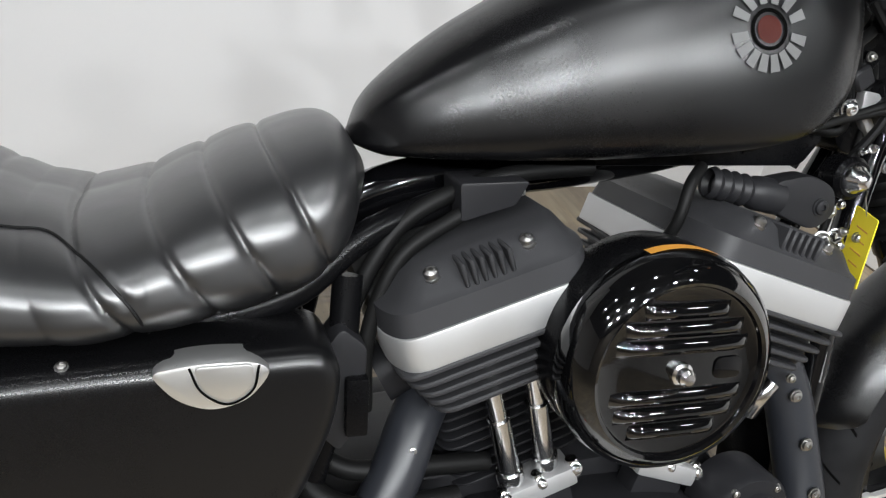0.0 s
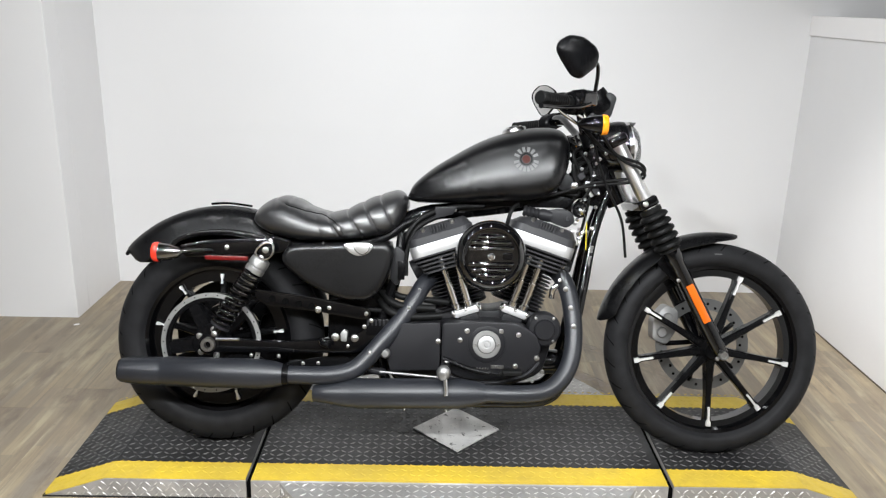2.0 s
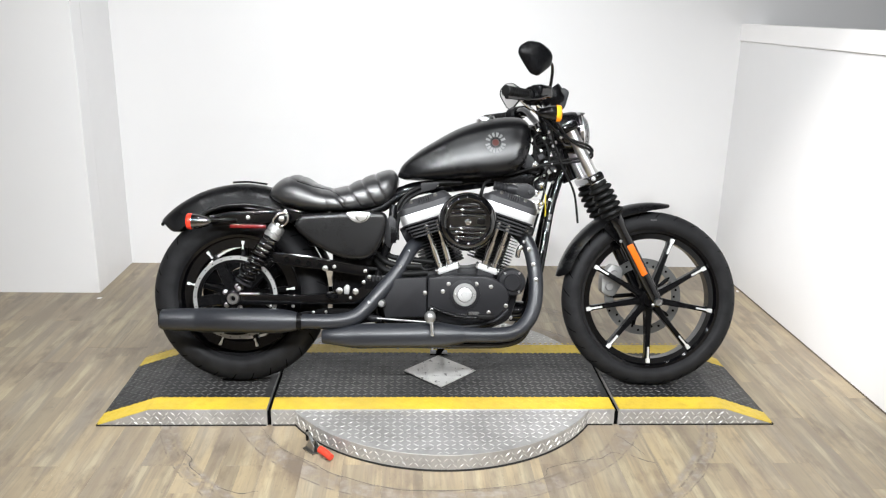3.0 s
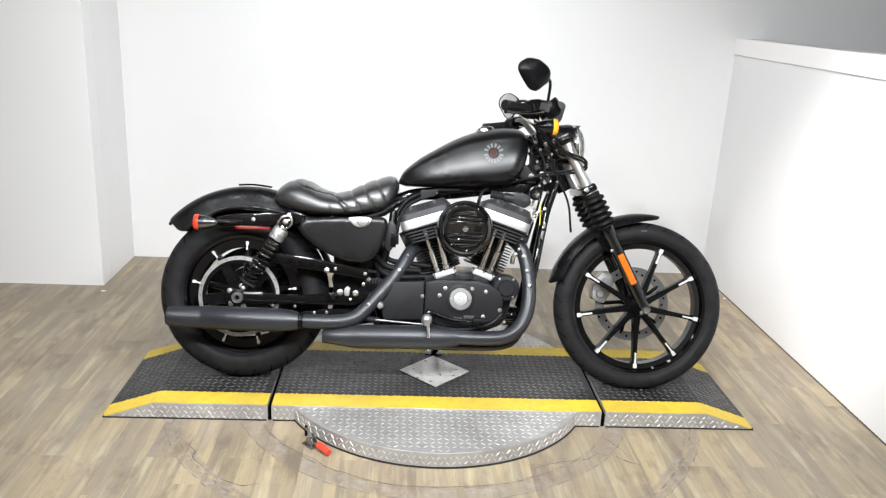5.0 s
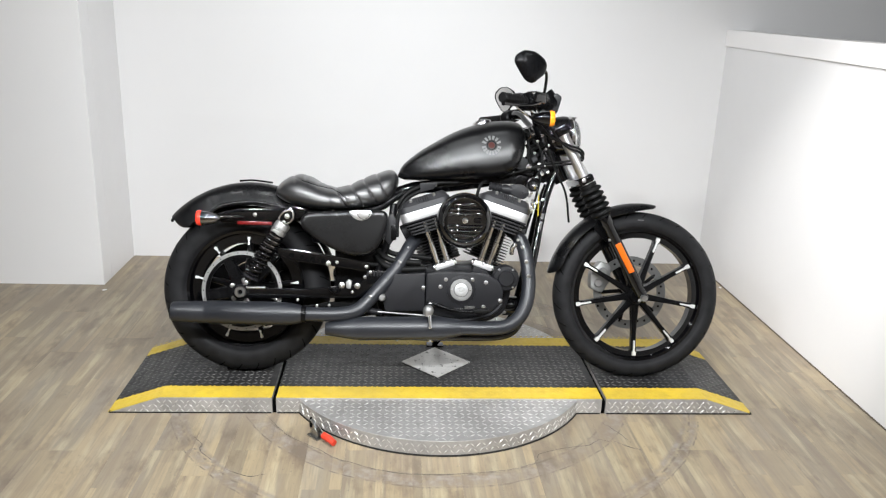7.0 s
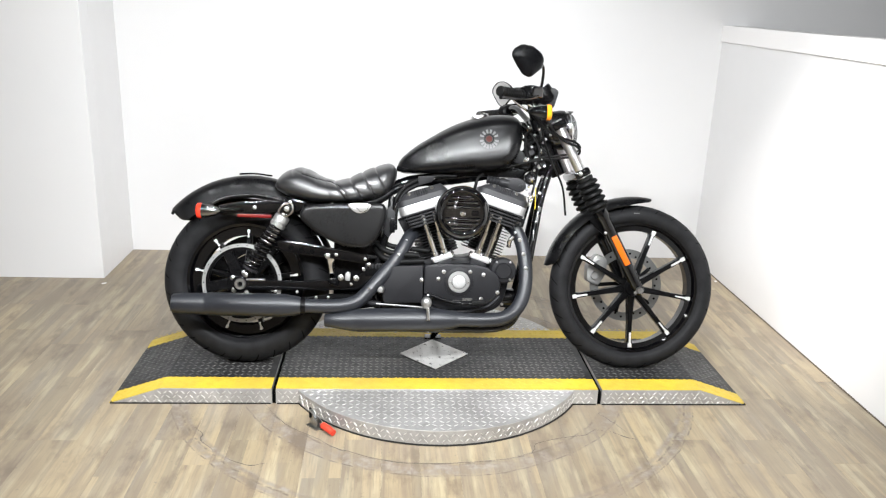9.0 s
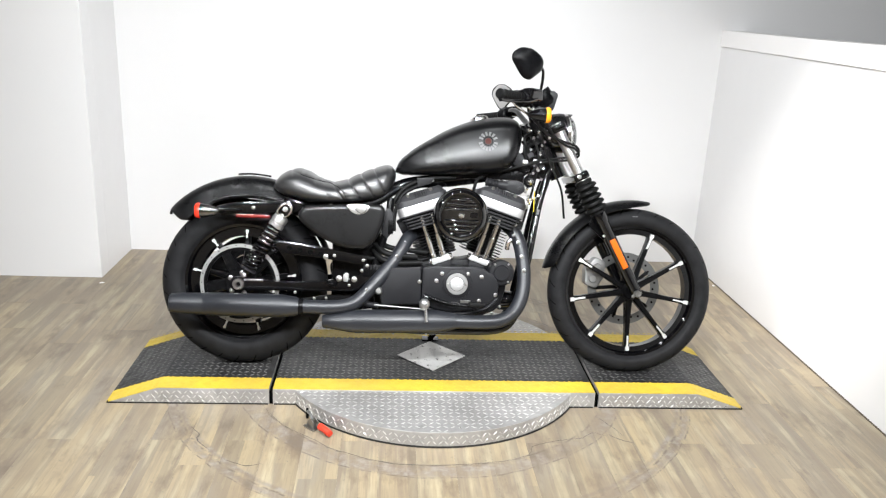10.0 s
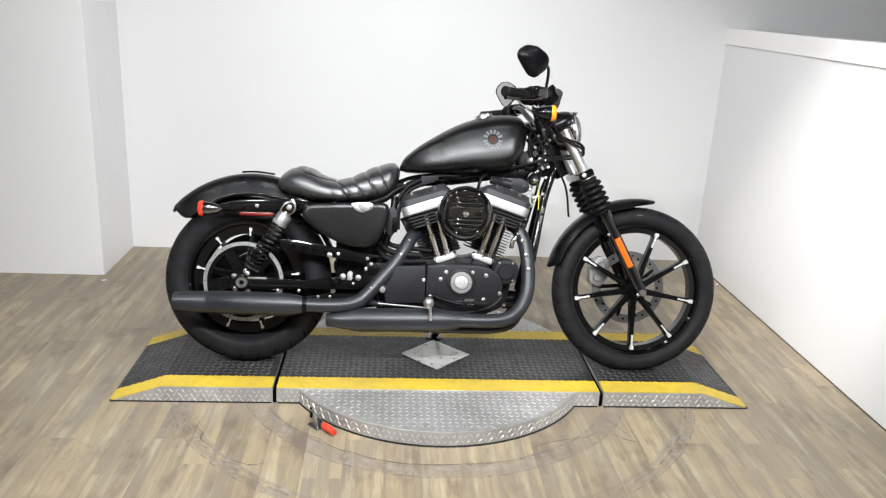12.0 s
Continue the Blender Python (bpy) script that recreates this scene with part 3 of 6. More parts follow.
        zt = W * 0.44
        for za, zb in ((zt, zt + 0.004),):
            o = [(r1 - 0.026, 0.0030), (r1 - 0.019, 0.0030), (r1 - 0.015, 0.0016), (r1 - 0.004, 0.0050), (r1 + 0.004, 0.0050), (r1 + 0.004, -0.0050), (r1 - 0.004, -0.0050), (r1 - 0.015, -0.0016), (r1 - 0.019, -0.0030), (r1 - 0.026, -0.0030)] if tip < 1 else [(r1 - 0.050 * tip, 0.0030), (r1 - 0.010, 0.0034), (r1 - 0.004, 0.0075), (r1 + 0.009, 0.0075), (r1 + 0.009, -0.0075), (r1 - 0.004, -0.0075), (r1 - 0.010, -0.0034), (r1 - 0.050 * tip, -0.0030)]
            lo = [b.verts.new(m @ V(r, t, za - 0.004)) for r, t in o]
            hi = [b.verts.new(m @ V(r, t * 0.9, zb)) for r, t in o]
            b.faces.new(hi)
            for k in range(len(o)):
                b.faces.new((lo[k], lo[(k + 1) % len(o)], hi[(k + 1) % len(o)], hi[k]))
        part("spoke_tip", b, MACHINED, w, "bright machined spoke tip", False)
    return w


FX, FZ, RX, RZ = 1.510, 0.321, 0.0, 0.3175
front = wheel("front_wheel", FX, FZ, 0.3255, 0.052, 0.258, 9, -90.0, (0.036, 0.052), "black nine-spoke cast wheel")
rear = wheel("rear_wheel", RX, RZ, 0.3175, 0.077, 0.222, 9, 88.0, (0.052, 0.075), "black nine-spoke cast wheel", 0.45, 0.048)
# disc added behind the hub to darken the view through the spokes
part("hub_dark_disc", bm_lathe([(0.05, 0.004), (0.092, 0.004), (0.096, 0.0), (0.092, -0.004), (0.05, -0.004)], axle_pose(RX, RZ, 0.070), 64), SATIN, rear, "black disc added on the far side to darken the wheel's middle")
rear_rotor = part("brake_rotor", bm_lathe([(0.098, -0.0025), (0.170, -0.0025), (0.170, 0.0025), (0.098, 0.0025), (0.098, -0.0025)], axle_pose(RX, RZ, 0.092), 72), SATIN, rear, "dark steel rear brake rotor")
for i in range(5):
    a = math.tau * (i + 0.1) / 5
    c = axle_pose(RX, RZ, 0.090)
    part("rotor_arm", bm_rod(c @ V(0.04 * math.cos(a), 0.04 * math.sin(a), 0), c @ V(0.104 * math.cos(a + 0.2), 0.104 * math.sin(a + 0.2), 0), 0.011, seg=10), SATIN, rear_rotor)
part("brake_caliper", bm_prism(rounded([(0.085, 0.285), (0.165, 0.262), (0.180, 0.335), (0.160, 0.385), (0.105, 0.380)], 0.016), 0.07, 0.125, 0.008), SATIN, bike, "black rear brake caliper")
part("tyre_mark", bm_box((FX - 0.012, -0.0505, FZ + 0.288), (FX + 0.012, -0.0475, FZ + 0.296), 0.001, 1), STICKER, front, "small pale mark on the tyre")

# front brake on the far side
rotor = part("brake_rotor", bm_lathe([(0.112, -0.0025), (0.147, -0.0025), (0.147, 0.0025), (0.112, 0.0025), (0.112, -0.0025)], axle_pose(FX, FZ, 0.072), 72), worn("brake_rotor_steel", (0.21, 0.21, 0.208), 0.38, 0.9, grain=500.0, relief=0.04), front, "drilled steel brake rotor")
bm = bmesh.new()
for i in range(30):
    a = math.tau * i / 30
    r = 0.121 + 0.018 * (i % 3) / 2
    bm_lathe([(0, 0), (0.0048, 0)], axle_pose(FX, FZ, 0.0690) @ Matrix.Translation((r * math.cos(a), r * math.sin(a), 0)), 8, bm)
tagged(part("rotor_drilling", bm, SHADOW_GAP, rotor, "drilled holes, their shade painted as flat dark discs", False), kind="stuff")
for i in range(5):
    a = math.tau * (i + 0.3) / 5
    c = axle_pose(FX, FZ, 0.068)
    part("rotor_arm", bm_rod(c @ V(0.03 * math.cos(a), 0.03 * math.sin(a), 0), c @ V(0.116 * math.cos(a + 0.25), 0.116 * math.sin(a + 0.25), 0), 0.008, seg=10), SATIN, front)
caliper = part("brake_caliper", bm_prism(rounded([(1.345, 0.335), (1.392, 0.318), (1.425, 0.37), (1.425, 0.43), (1.385, 0.448), (1.345, 0.40)], 0.014), 0.045, 0.108, 0.008), CAST, bike, "grey cast brake caliper")
for cx, cz in ((1.375, 0.36), (1.392, 0.405)):
    part("caliper_piston", bm_lathe([(0, 0.008), (0.014, 0.008), (0.017, 0.004), (0.017, 0)], axle_pose(cx, cz, 0.045), 20), CAST, caliper)

# ---------- fork and front end ----------
AX = Vector((-0.164, 0.0, 0.306)).normalized()


def on_fork(d, y):
    """A place d metres up the fork leg from the axle."""
    return V(FX + 0.001, y, FZ + 0.004) + AX * d


for s in (-1, 1):
    y = 0.101 * s
    leg = part("fork_leg", bm_lathe([(0, -0.022), (0.016, -0.022), (0.021, -0.015), (0.0215, 0.03), (0.0235, 0.06), (0.0235, 0.30), (0.027, 0.306), (0.027, 0.345), (0.0245, 0.35), (0, 0.35)],
                                    frame_of(on_fork(0, y), on_fork(1, y)), 28), GLOSS, bike, "gloss black fork slider")
    part("fork_tube", bm_rod(on_fork(0.345, y), on_fork(0.72, y), 0.0205, seg=28), FORKTUBE, leg, "polished steel fork tube")
    prof = [(0.024, 0.338), (0.033, 0.341)]
    for i in range(5):
        h = 0.347 + i * 0.0232
        prof += [(0.0290, h), (0.0425, h + 0.0075), (0.0432, h + 0.0110), (0.0405, h + 0.0175)]
    prof += [(0.029, 0.464), (0.0325, 0.466), (0.0325, 0.478), (0.020, 0.480)]
    part("fork_gaiter", bm_lathe(prof, frame_of(on_fork(0, y), on_fork(1, y)), 32), RUBBER, leg, "ribbed black rubber fork gaiter")
    part("axle_nut", bm_lathe([(0.0125, -0.004), (0.0125, 0.012), (0.011, 0.0145), (0.0075, 0.0145), (0.0065, 0.009), (0, 0.009)], axle_pose(FX, FZ, 0.126 * s) @ Matrix.Rotation(radians(0 if s < 0 else 180), 4, "X"), 24), STEEL, leg, "bright axle nut")
    screw(on_fork(-0.012, y) + V(-0.022, -0.024 * (s < 0), -0.004), leg, 0.007)
    d = AX.cross(V(0, 1, 0))
    if s < 0:
        b = bmesh.new()
        c0, c1 = on_fork(0.105, y - 0.0225), on_fork(0.228, y - 0.0255)
        bm_box((-0.0115, -0.006, 0.0), (0.0115, 0.004, (c1 - c0).length), 0.003, 2, b)
        bx = Matrix((AX.cross(V(0, 1, 0)) * -1, V(0, 1, 0), AX)).transposed().to_4x4()
        bmesh.ops.transform(b, matrix=Matrix.Translation(c0) @ bx, verts=b.verts[:])
        part("fork_reflector", b, ORANGE, leg, "long orange side reflector")
        screw(on_fork(0.242, y) + V(-0.024, -0.018, 0), leg, 0.006)

# triple clamps and steering head
for d, yw, th, nm in ((0.497, 0.126, 0.030, "lower_clamp"), (0.70, 0.128, 0.030, "upper_clamp")):
    b = bm_box((-0.030, -yw, -th / 2), (0.030, yw, th / 2), 0.010, 3)
    bx = Matrix((AX.cross(V(0, 1, 0)) * -1, V(0, 1, 0), AX)).transposed().to_4x4()
    bmesh.ops.transform(b, matrix=Matrix.Translation(on_fork(d, 0)) @ bx, verts=b.verts[:])
    cl = part(nm, b, GLOSS, bike, "gloss black fork clamp")
    if nm == "lower_clamp":
        screw(on_fork(d - 0.004, -yw) + V(-0.012, -0.001, 0), cl, 0.009)
NECK0, NECK1 = on_fork(0.505, 0) + V(-0.062, 0, -0.012), on_fork(0.70, 0) + V(-0.06, 0, -0.005)
part("steering_head", bm_rod(NECK0, NECK1, 0.031, seg=28), GLOSS, bike, "gloss black steering head")
part("neck_nut", bm_lathe([(0.02, 0), (0.02, 0.012), (0.012, 0.018), (0, 0.018)], frame_of(NECK1 + AX * 0.02, NECK1 + AX), 20), CHROME, bike, "chrome stem nut")
part("neck_gusset", bm_prism(rounded([(1.085, 0.80), (1.095, 0.935), (1.150, 0.950), (1.186, 0.80), (1.170, 0.745), (1.105, 0.755)], 0.015), -0.036, 0.036, 0.006), SATIN, bike, "black frame neck casting")
part("tank_tunnel", bm_prism(rounded([(0.78, 0.742), (0.80, 0.768), (1.03, 0.800), (1.075, 0.775), (1.05, 0.742)], 0.010), -0.046, 0.046, 0.005), SATIN, bike, "black wiring tray under the tank")

# front fender
def bm_fender(cx, cz, r0, a0, a1, half, drop, thick=0.0022, n=44, tail=0.0, power=2.4, taper=0.06, slim=0.62):
    """A crowned mudguard: an arc of cross-sections with a rolled edge."""
    b = bmesh.new()
    rows = []
    m = 16
    for i in range(n + 1):
        t = i / n
        a = radians(a0 + (a1 - a0) * t)
        near = t / taper if t < 0.5 else (1 - t) / 0.06
        end = min(1.0, near ** 0.6)
        o, inn = [], []
        for j in range(m + 1):
            u = -1 + 2 * j / m
            y = half * u * (slim + (1 - slim) * end)
            fall = drop * abs(u) ** power * (slim + (1 - slim) * end)
            for lst, k in ((o, 0.0), (inn, thick)):
                r = r0 - fall - k + tail * max(0, t - 0.8)
                lst.append(b.verts.new((cx + r * math.cos(a), y * (1 - (0.02 if k else 0)), cz + r * math.sin(a))))
        rows.append(o + inn[::-1])
    for p, q in zip(rows, rows[1:]):
        for k in range(len(p)):
            b.faces.new((p[k], p[(k + 1) % len(p)], q[(k + 1) % len(p)], q[k]))
    b.faces.new(rows[0])
    b.faces.new(rows[-1][::-1])
    return b


ff = part("front_fender", bm_fender(FX, FZ, 0.360, 79.0, 167.0, 0.066, 0.034, taper=0.22, slim=0.25), DENIM, bike, "matte black front fender")
for s in (-1, 1):
    br = part("fender_bracket", bm_prism(rounded([(1.318, 0.585), (1.345, 0.555), (1.405, 0.50), (1.425, 0.505), (1.385, 0.60), (1.35, 0.625)], 0.01), 0.070 * s - 0.004, 0.070 * s + 0.004, 0.002), SATIN, ff)
    screw((1.353, 0.078 * s, 0.588), br, 0.006)

# headlamp with visor
hl = Vector((1.178, 0.0, 0.926))
HM = Matrix.Translation(hl) @ Matrix.Rotation(radians(84), 4, "Y")
lamp = part("headlamp", bm_lathe([(0, -0.062), (0.035, -0.058), (0.058, -0.035), (0.070, 0.0), (0.075, 0.04), (0.077, 0.052), (0.073, 0.056), (0.068, 0.052)], HM, 56), GLOSS, bike, "black headlamp shell")
part("trim_ring", bm_lathe([(0.073, 0.046), (0.079, 0.048), (0.079, 0.060), (0.074, 0.064), (0.070, 0.060)], HM, 56), CHROME, lamp, "chrome trim ring")
part("reflector_bowl", bm_lathe([(0, 0.0), (0.03, 0.004), (0.055, 0.024), (0.070, 0.05)], HM, 48), CHROME, lamp, "bright lamp reflector")
part("lens", bm_lathe([(0.073, 0.058), (0.069, 0.072), (0.052, 0.086), (0.025, 0.093), (0, 0.095)], HM, 48), LAMPGLASS, lamp, "clear curved headlamp glass")
b = bmesh.new()
rows = []
for i in range(15):
    a = radians(-68 + 136 * i / 14)
    rows.append([b.verts.new(HM @ V(-(r * math.cos(a)), r * math.sin(a), h)) for r, h in ((0.078, -0.03), (0.082, 0.03), (0.074, 0.085 - 0.05 * abs(a) ** 2), (0.0715, 0.086 - 0.05 * abs(a) ** 2), (0.079, 0.03), (0.075, -0.03))])
for p, q in zip(rows, rows[1:]):
    for k in range(6):
        b.faces.new((p[k], p[(k + 1) % 6], q[(k + 1) % 6], q[k]))
b.faces.new(rows[0])
b.faces.new(rows[-1][::-1])
part("visor", b, DENIM, lamp, "matte black headlamp visor")
part("mount_block", bm_box((1.115, -0.03, 0.955), (1.19, 0.03, 0.995), 0.012, 3), SATIN, lamp)

# turn signals
def signal(at, front_way, lens, label, glass):
    """A bullet lamp; its lens points along x times front_way."""
    m = Matrix.Translation(at) @ Matrix.Rotation(radians(90 * front_way), 4, "Y")
    s = part("turn_signal", bm_lathe([(0, -0.060), (0.006, -0.058), (0.016, -0.044), (0.0235, -0.022), (0.0262, 0.0), (0.0268, 0.012), (0.0245, 0.014)], m, 32), glass, bike, label)
    part("lens", bm_lathe([(0.0272, 0.008), (0.0285, 0.010), (0.0285, 0.021), (0.026, 0.025), (0.012, 0.029), (0, 0.030)], m, 32), lens, s)
    return s


for s in (-1, 1):
    y = 0.232 * s
    sig = signal((1.101, y, 0.975 if s < 0 else 0.962), 1, AMBER, "black front turn signal with amber lens", GLOSS)
    part("stalk", bm_tube([(1.085, y * 0.95, 0.974), (1.097, 0.16 * s, 0.970), (1.115, 0.09 * s, 0.965)], 0.0075), GLOSS, sig)
    y = 0.165 * s
    sig = signal((-0.131, y, 0.586), -1, REDLENS, "smoked chrome rear turn signal with red lens", SMOKE)
    part("stalk", bm_tube([(-0.075, y, 0.592), (-0.03, y * 0.9, 0.592), (0.0, 0.12 * s, 0.592)], 0.0065), GLOSS, sig)

# gauge, handlebar and controls
g = Vector((1.135, 0.0, 1.062))
GM = Matrix.Translation(g) @ Matrix.Rotation(radians(-38), 4, "Y")
gauge = part("speedometer", bm_lathe([(0, -0.035), (0.040, -0.034), (0.047, -0.022), (0.048, 0.022), (0.046, 0.030), (0.041, 0.030), (0.039, 0.024), (0, 0.024)], GM, 44), SATIN, bike, "black round speedometer")
part("gauge_glass", bm_lathe([(0.040, 0.0265), (0, 0.028)], GM, 36), GLOSS, gauge, "dark gauge glass")
part("gauge_bracket", bm_prism(rounded([(1.10, 1.015), (1.135, 0.985), (1.175, 1.02), (1.192, 1.082), (1.165, 1.098), (1.13, 1.045)], 0.012), -0.036, 0.036, 0.006), PLASTIC, gauge, "dark grey gauge cover")
bar_half = [(1.098, 0.0, 0.964), (1.092, 0.04, 0.967), (1.080, 0.08, 0.985), (1.068, 0.12, 1.008), (1.058, 0.16, 1.029), (1.044, 0.205, 1.040), (1.026, 0.262, 1.030), (0.978, 0.325, 1.026), (0.925, 0.385, 1.024)]
bar = part("handlebar", bm_tube([(x, -y, z) for x, y, z in bar_half[:0:-1]] + bar_half, 0.0115, 16, 8), GLOSS, bike, "black handlebar")
for s in (-1, 1):
    part("riser", bm_rod((1.112, 0.042 * s, 0.925), (1.093, 0.042 * s, 0.974), 0.019, seg=20), SATIN, bar)
    g0, g1 = V(1.008, 0.290 * s, 1.026), V(0.918, 0.393 * s, 1.024)
    fm = frame_of(g0, g1)
    ln = (g1 - g0).length
    prof = [(0.012, 0.0), (0.0195, 0.001), (0.0195, 0.012), (0.0165, 0.016)]
    for i in range(9):
        h = 0.022 + i * 0.0105
        prof += [(0.0170, h), (0.0182, h + 0.003), (0.0170, h + 0.007)]
    prof += [(0.0178, ln - 0.012), (0.0185, ln - 0.004), (0.015, ln), (0, ln)]
    part("grip", bm_lathe(prof, fm, 26), RUBBER, bar, "black rubber grip")
    c = V(1.022, 0.272 * s, 1.026)
    sw = part("switch_housing", bm_lathe([(0.0, -0.022), (0.026, -0.022), (0.031, -0.016), (0.031, 0.014), (0.026, 0.020), (0, 0.020)], frame_of(c, g1), 24), SATIN, bar, "black switch housing")
    m = frame_of(c + V(0.026, -0.002 * s, 0.014), c + V(0.026, -0.002 * s, 0.014) + (g1 - g0))
    part("master_cylinder", bm_box((-0.020, -0.020, -0.040), (0.026, 0.022, 0.034), 0.010, 3), GLOSS, sw).matrix_basis = m
    # lever in front of the grip
    l0, l1, l2 = c + V(0.045, 0.008 * s, 0.0), V(0.975, 0.362 * s, 1.004), V(0.918, 0.432 * s, 0.998)
    part("lever", bm_tube([l0, (l0 + l1) / 2 + V(0.010, 0, -0.004), l1, l2], lambda t: 0.0065 - 0.001 * t + (0.002 if t > 0.96 else 0), 10), GLOSS, bar, "black hand lever")
    # mirror
    st = part("mirror", bm_tube([(1.080, 0.250 * s, 1.035), (1.086, 0.252 * s, 1.070), (1.089, 0.262 * s, 1.112), (1.080, 0.288 * s, 1.132), (1.048, 0.330 * s, 1.134)], 0.0055, 12), GLOSS, bike, "black mirror on a thin stalk")
    mc = V(1.022 + 0.002 * s, 0.372 * s, 1.136 if s < 0 else 1.122)
    zax = (V(-0.80, -0.60, -0.03) if s > 0 else V(-0.38, 0.92, -0.02)).normalized()
    xax = V(0, 0, 1).cross(zax).normalized()
    yax = zax.cross(xax)
    M = Matrix((xax, yax, zax)).transposed().to_4x4()
    M.translation = mc
    side = 1 if (M.to_3x3() @ V(1, 0, 0)).x < 0 else -1
    shape = rounded([(x * side, z) for x, z in ((0.030, 0.052), (0.062, 0.032), (0.068, 0.010), (0.050, -0.018), (0.021, -0.054), (-0.007, -0.060), (-0.052, -0.025), (-0.061, 0.007), (-0.050, 0.028), (-0.012, 0.050))], 0.012)
    b = bmesh.new()
    rings = []
    for sc, h in ((0.0, -0.020), (0.55, -0.018), (0.85, -0.012), (0.97, -0.003), (1.0, 0.004), (0.985, 0.0075), (0.95, 0.0075), (0.94, 0.005)):
        rings.append([b.verts.new(M @ V(x * sc, y * sc, h)) for x, y in shape] if sc else [b.verts.new(M @ V(0, 0, h))])
    for p, q in zip(rings, rings[1:]):
        k = len(q)
        for i in range(k):
            b.faces.new((p[0], q[i], q[(i + 1) % k]) if len(p) == 1 else (p[i], q[i], q[(i + 1) % k], p[(i + 1) % k]))
    part("mirror_shell", b, SATIN, st, "black oval mirror shell")
    b = bmesh.new()
    b.faces.new([b.verts.new(M @ V(x * 0.945, y * 0.945, 0.0055)) for x, y in shape])
    part("glass", b, MIRRORGLASS, st, "silvered mirror glass", False)

# throttle elbows and control cables
for k, dx in enumerate((0.0, 0.037)):
    p = [(0.981 + dx, -0.268, 1.024), (0.985 + dx, -0.264, 1.012), (1.004 + dx, -0.250, 0.998), (1.028 + dx, -0.232, 0.986), (1.052 + dx, -0.215, 0.974)]
    part("throttle_elbow", bm_tube(p, 0.0048, 12), CHROME, bike, "bright throttle cable elbow")
    part("throttle_cable", bm_tube([p[-1], (1.092 + dx * 0.9, -0.182, 0.945), (1.140 + dx * 0.5, -0.145, 0.912), (1.200, -0.135, 0.890 - 0.01 * k), (1.245, -0.128, 0.876 - 0.012 * k), (1.262, -0.118, 0.856 - 0.014 * k), (1.240, -0.106, 0.838 - 0.012 * k), (1.185, -0.096, 0.828 - 0.01 * k), (1.12, -0.09, 0.818 - 0.008 * k), (1.05, -0.082, 0.795), (0.95, -0.075, 0.765)], 0.0046, 10), RUBBER, bike, "black control cable")
part("brake_hose", bm_tube([(1.05, -0.225, 0.992), (1.10, -0.17, 0.935), (1.125, -0.12, 0.88), (1.16, -0.10, 0.80), (1.205, -0.09, 0.71), (1.222, -0.085, 0.60)], 0.0042, 10), RUBBER, bike, "black brake hose")
part("clutch_cable", bm_tube([(1.04, 0.24, 1.0), (1.10, 0.14, 0.95), (1.14, 0.02, 0.90), (1.125, -0.045, 0.83), (1.10, -0.05, 0.70), (1.06, -0.05, 0.55)], 0.0045, 10), RUBBER, bike, "black clutch cable")
for z in (0.90, 0.885, 0.93):
    part("wire_loom", bm_tube([(1.10, -0.04 + (z - 0.9), z), (1.06, -0.07, z - 0.03), (1.08, -0.06, z - 0.10), (1.02, -0.05, 0.79)], 0.006, 10), RUBBER, bike)
for p in ((1.112, -0.075, 0.928), (1.094, -0.08, 0.905), (1.15, -0.105, 0.905), (1.132, -0.105, 0.888), (1.085, -0.075, 0.86), (1.12, -0.07, 0.85)):
    part("clip", bm_bolt(p, (0, -1, 0), 0.0042, 0.006), STEEL, bike)

part("head_bracket", bm_prism(rounded([(1.100, 0.825), (1.122, 0.822), (1.130, 0.785), (1.118, 0.775), (1.100, 0.800)], 0.004), -0.062, -0.050, 0.002), ALU, bike, "pale metal bracket")
part("frame_bolt", bm_bolt((1.065, -0.080, 0.808), (0, -1, 0), 0.0085, 0.008), CHROME, bike)

# connectors, brackets and looms packed round the steering head
random.seed(21)
for i in range(9):
    x0, z0, y0 = random.uniform(1.06, 1.10), random.uniform(0.90, 0.955), random.uniform(-0.07, 0.06)
    part("wire_loom", bm_tube([(x0, y0, z0), (x0 + 0.03, y0 + random.uniform(-0.03, 0.02), z0 - 0.05), (x0 + random.uniform(0.0, 0.05), y0 + random.uniform(-0.02, 0.02), z0 - 0.11), (x0 - 0.02, y0, z0 - random.uniform(0.15, 0.2))], random.uniform(0.004, 0.0075), 8, 5), RUBBER, bike)
for i in range(9):
    c = V(random.uniform(1.075, 1.135), random.uniform(-0.075, -0.02), random.uniform(0.79, 0.93))
    b = bm_box((-random.uniform(0.007, 0.013), -0.009, -random.uniform(0.008, 0.018)), (random.uniform(0.007, 0.013), 0.009, random.uniform(0.008, 0.018)), 0.003, 1)
    bmesh.ops.transform(b, matrix=Matrix.Translation(c) @ Matrix.Rotation(random.uniform(-0.7, 0.7), 4, "Y"), verts=b.verts[:])
    part("connector", b, SATIN if i % 3 else PLASTIC, bike)
for i in range(14):
    part("clip", bm_bolt((random.uniform(1.07, 1.15), random.uniform(-0.092, -0.08), random.uniform(0.66, 0.94)), (random.uniform(-0.5, 0.5), -1, random.uniform(-0.2, 0.6)), random.uniform(0.0028, 0.0055), 0.007), STEEL if i % 2 else CHROME, bike)

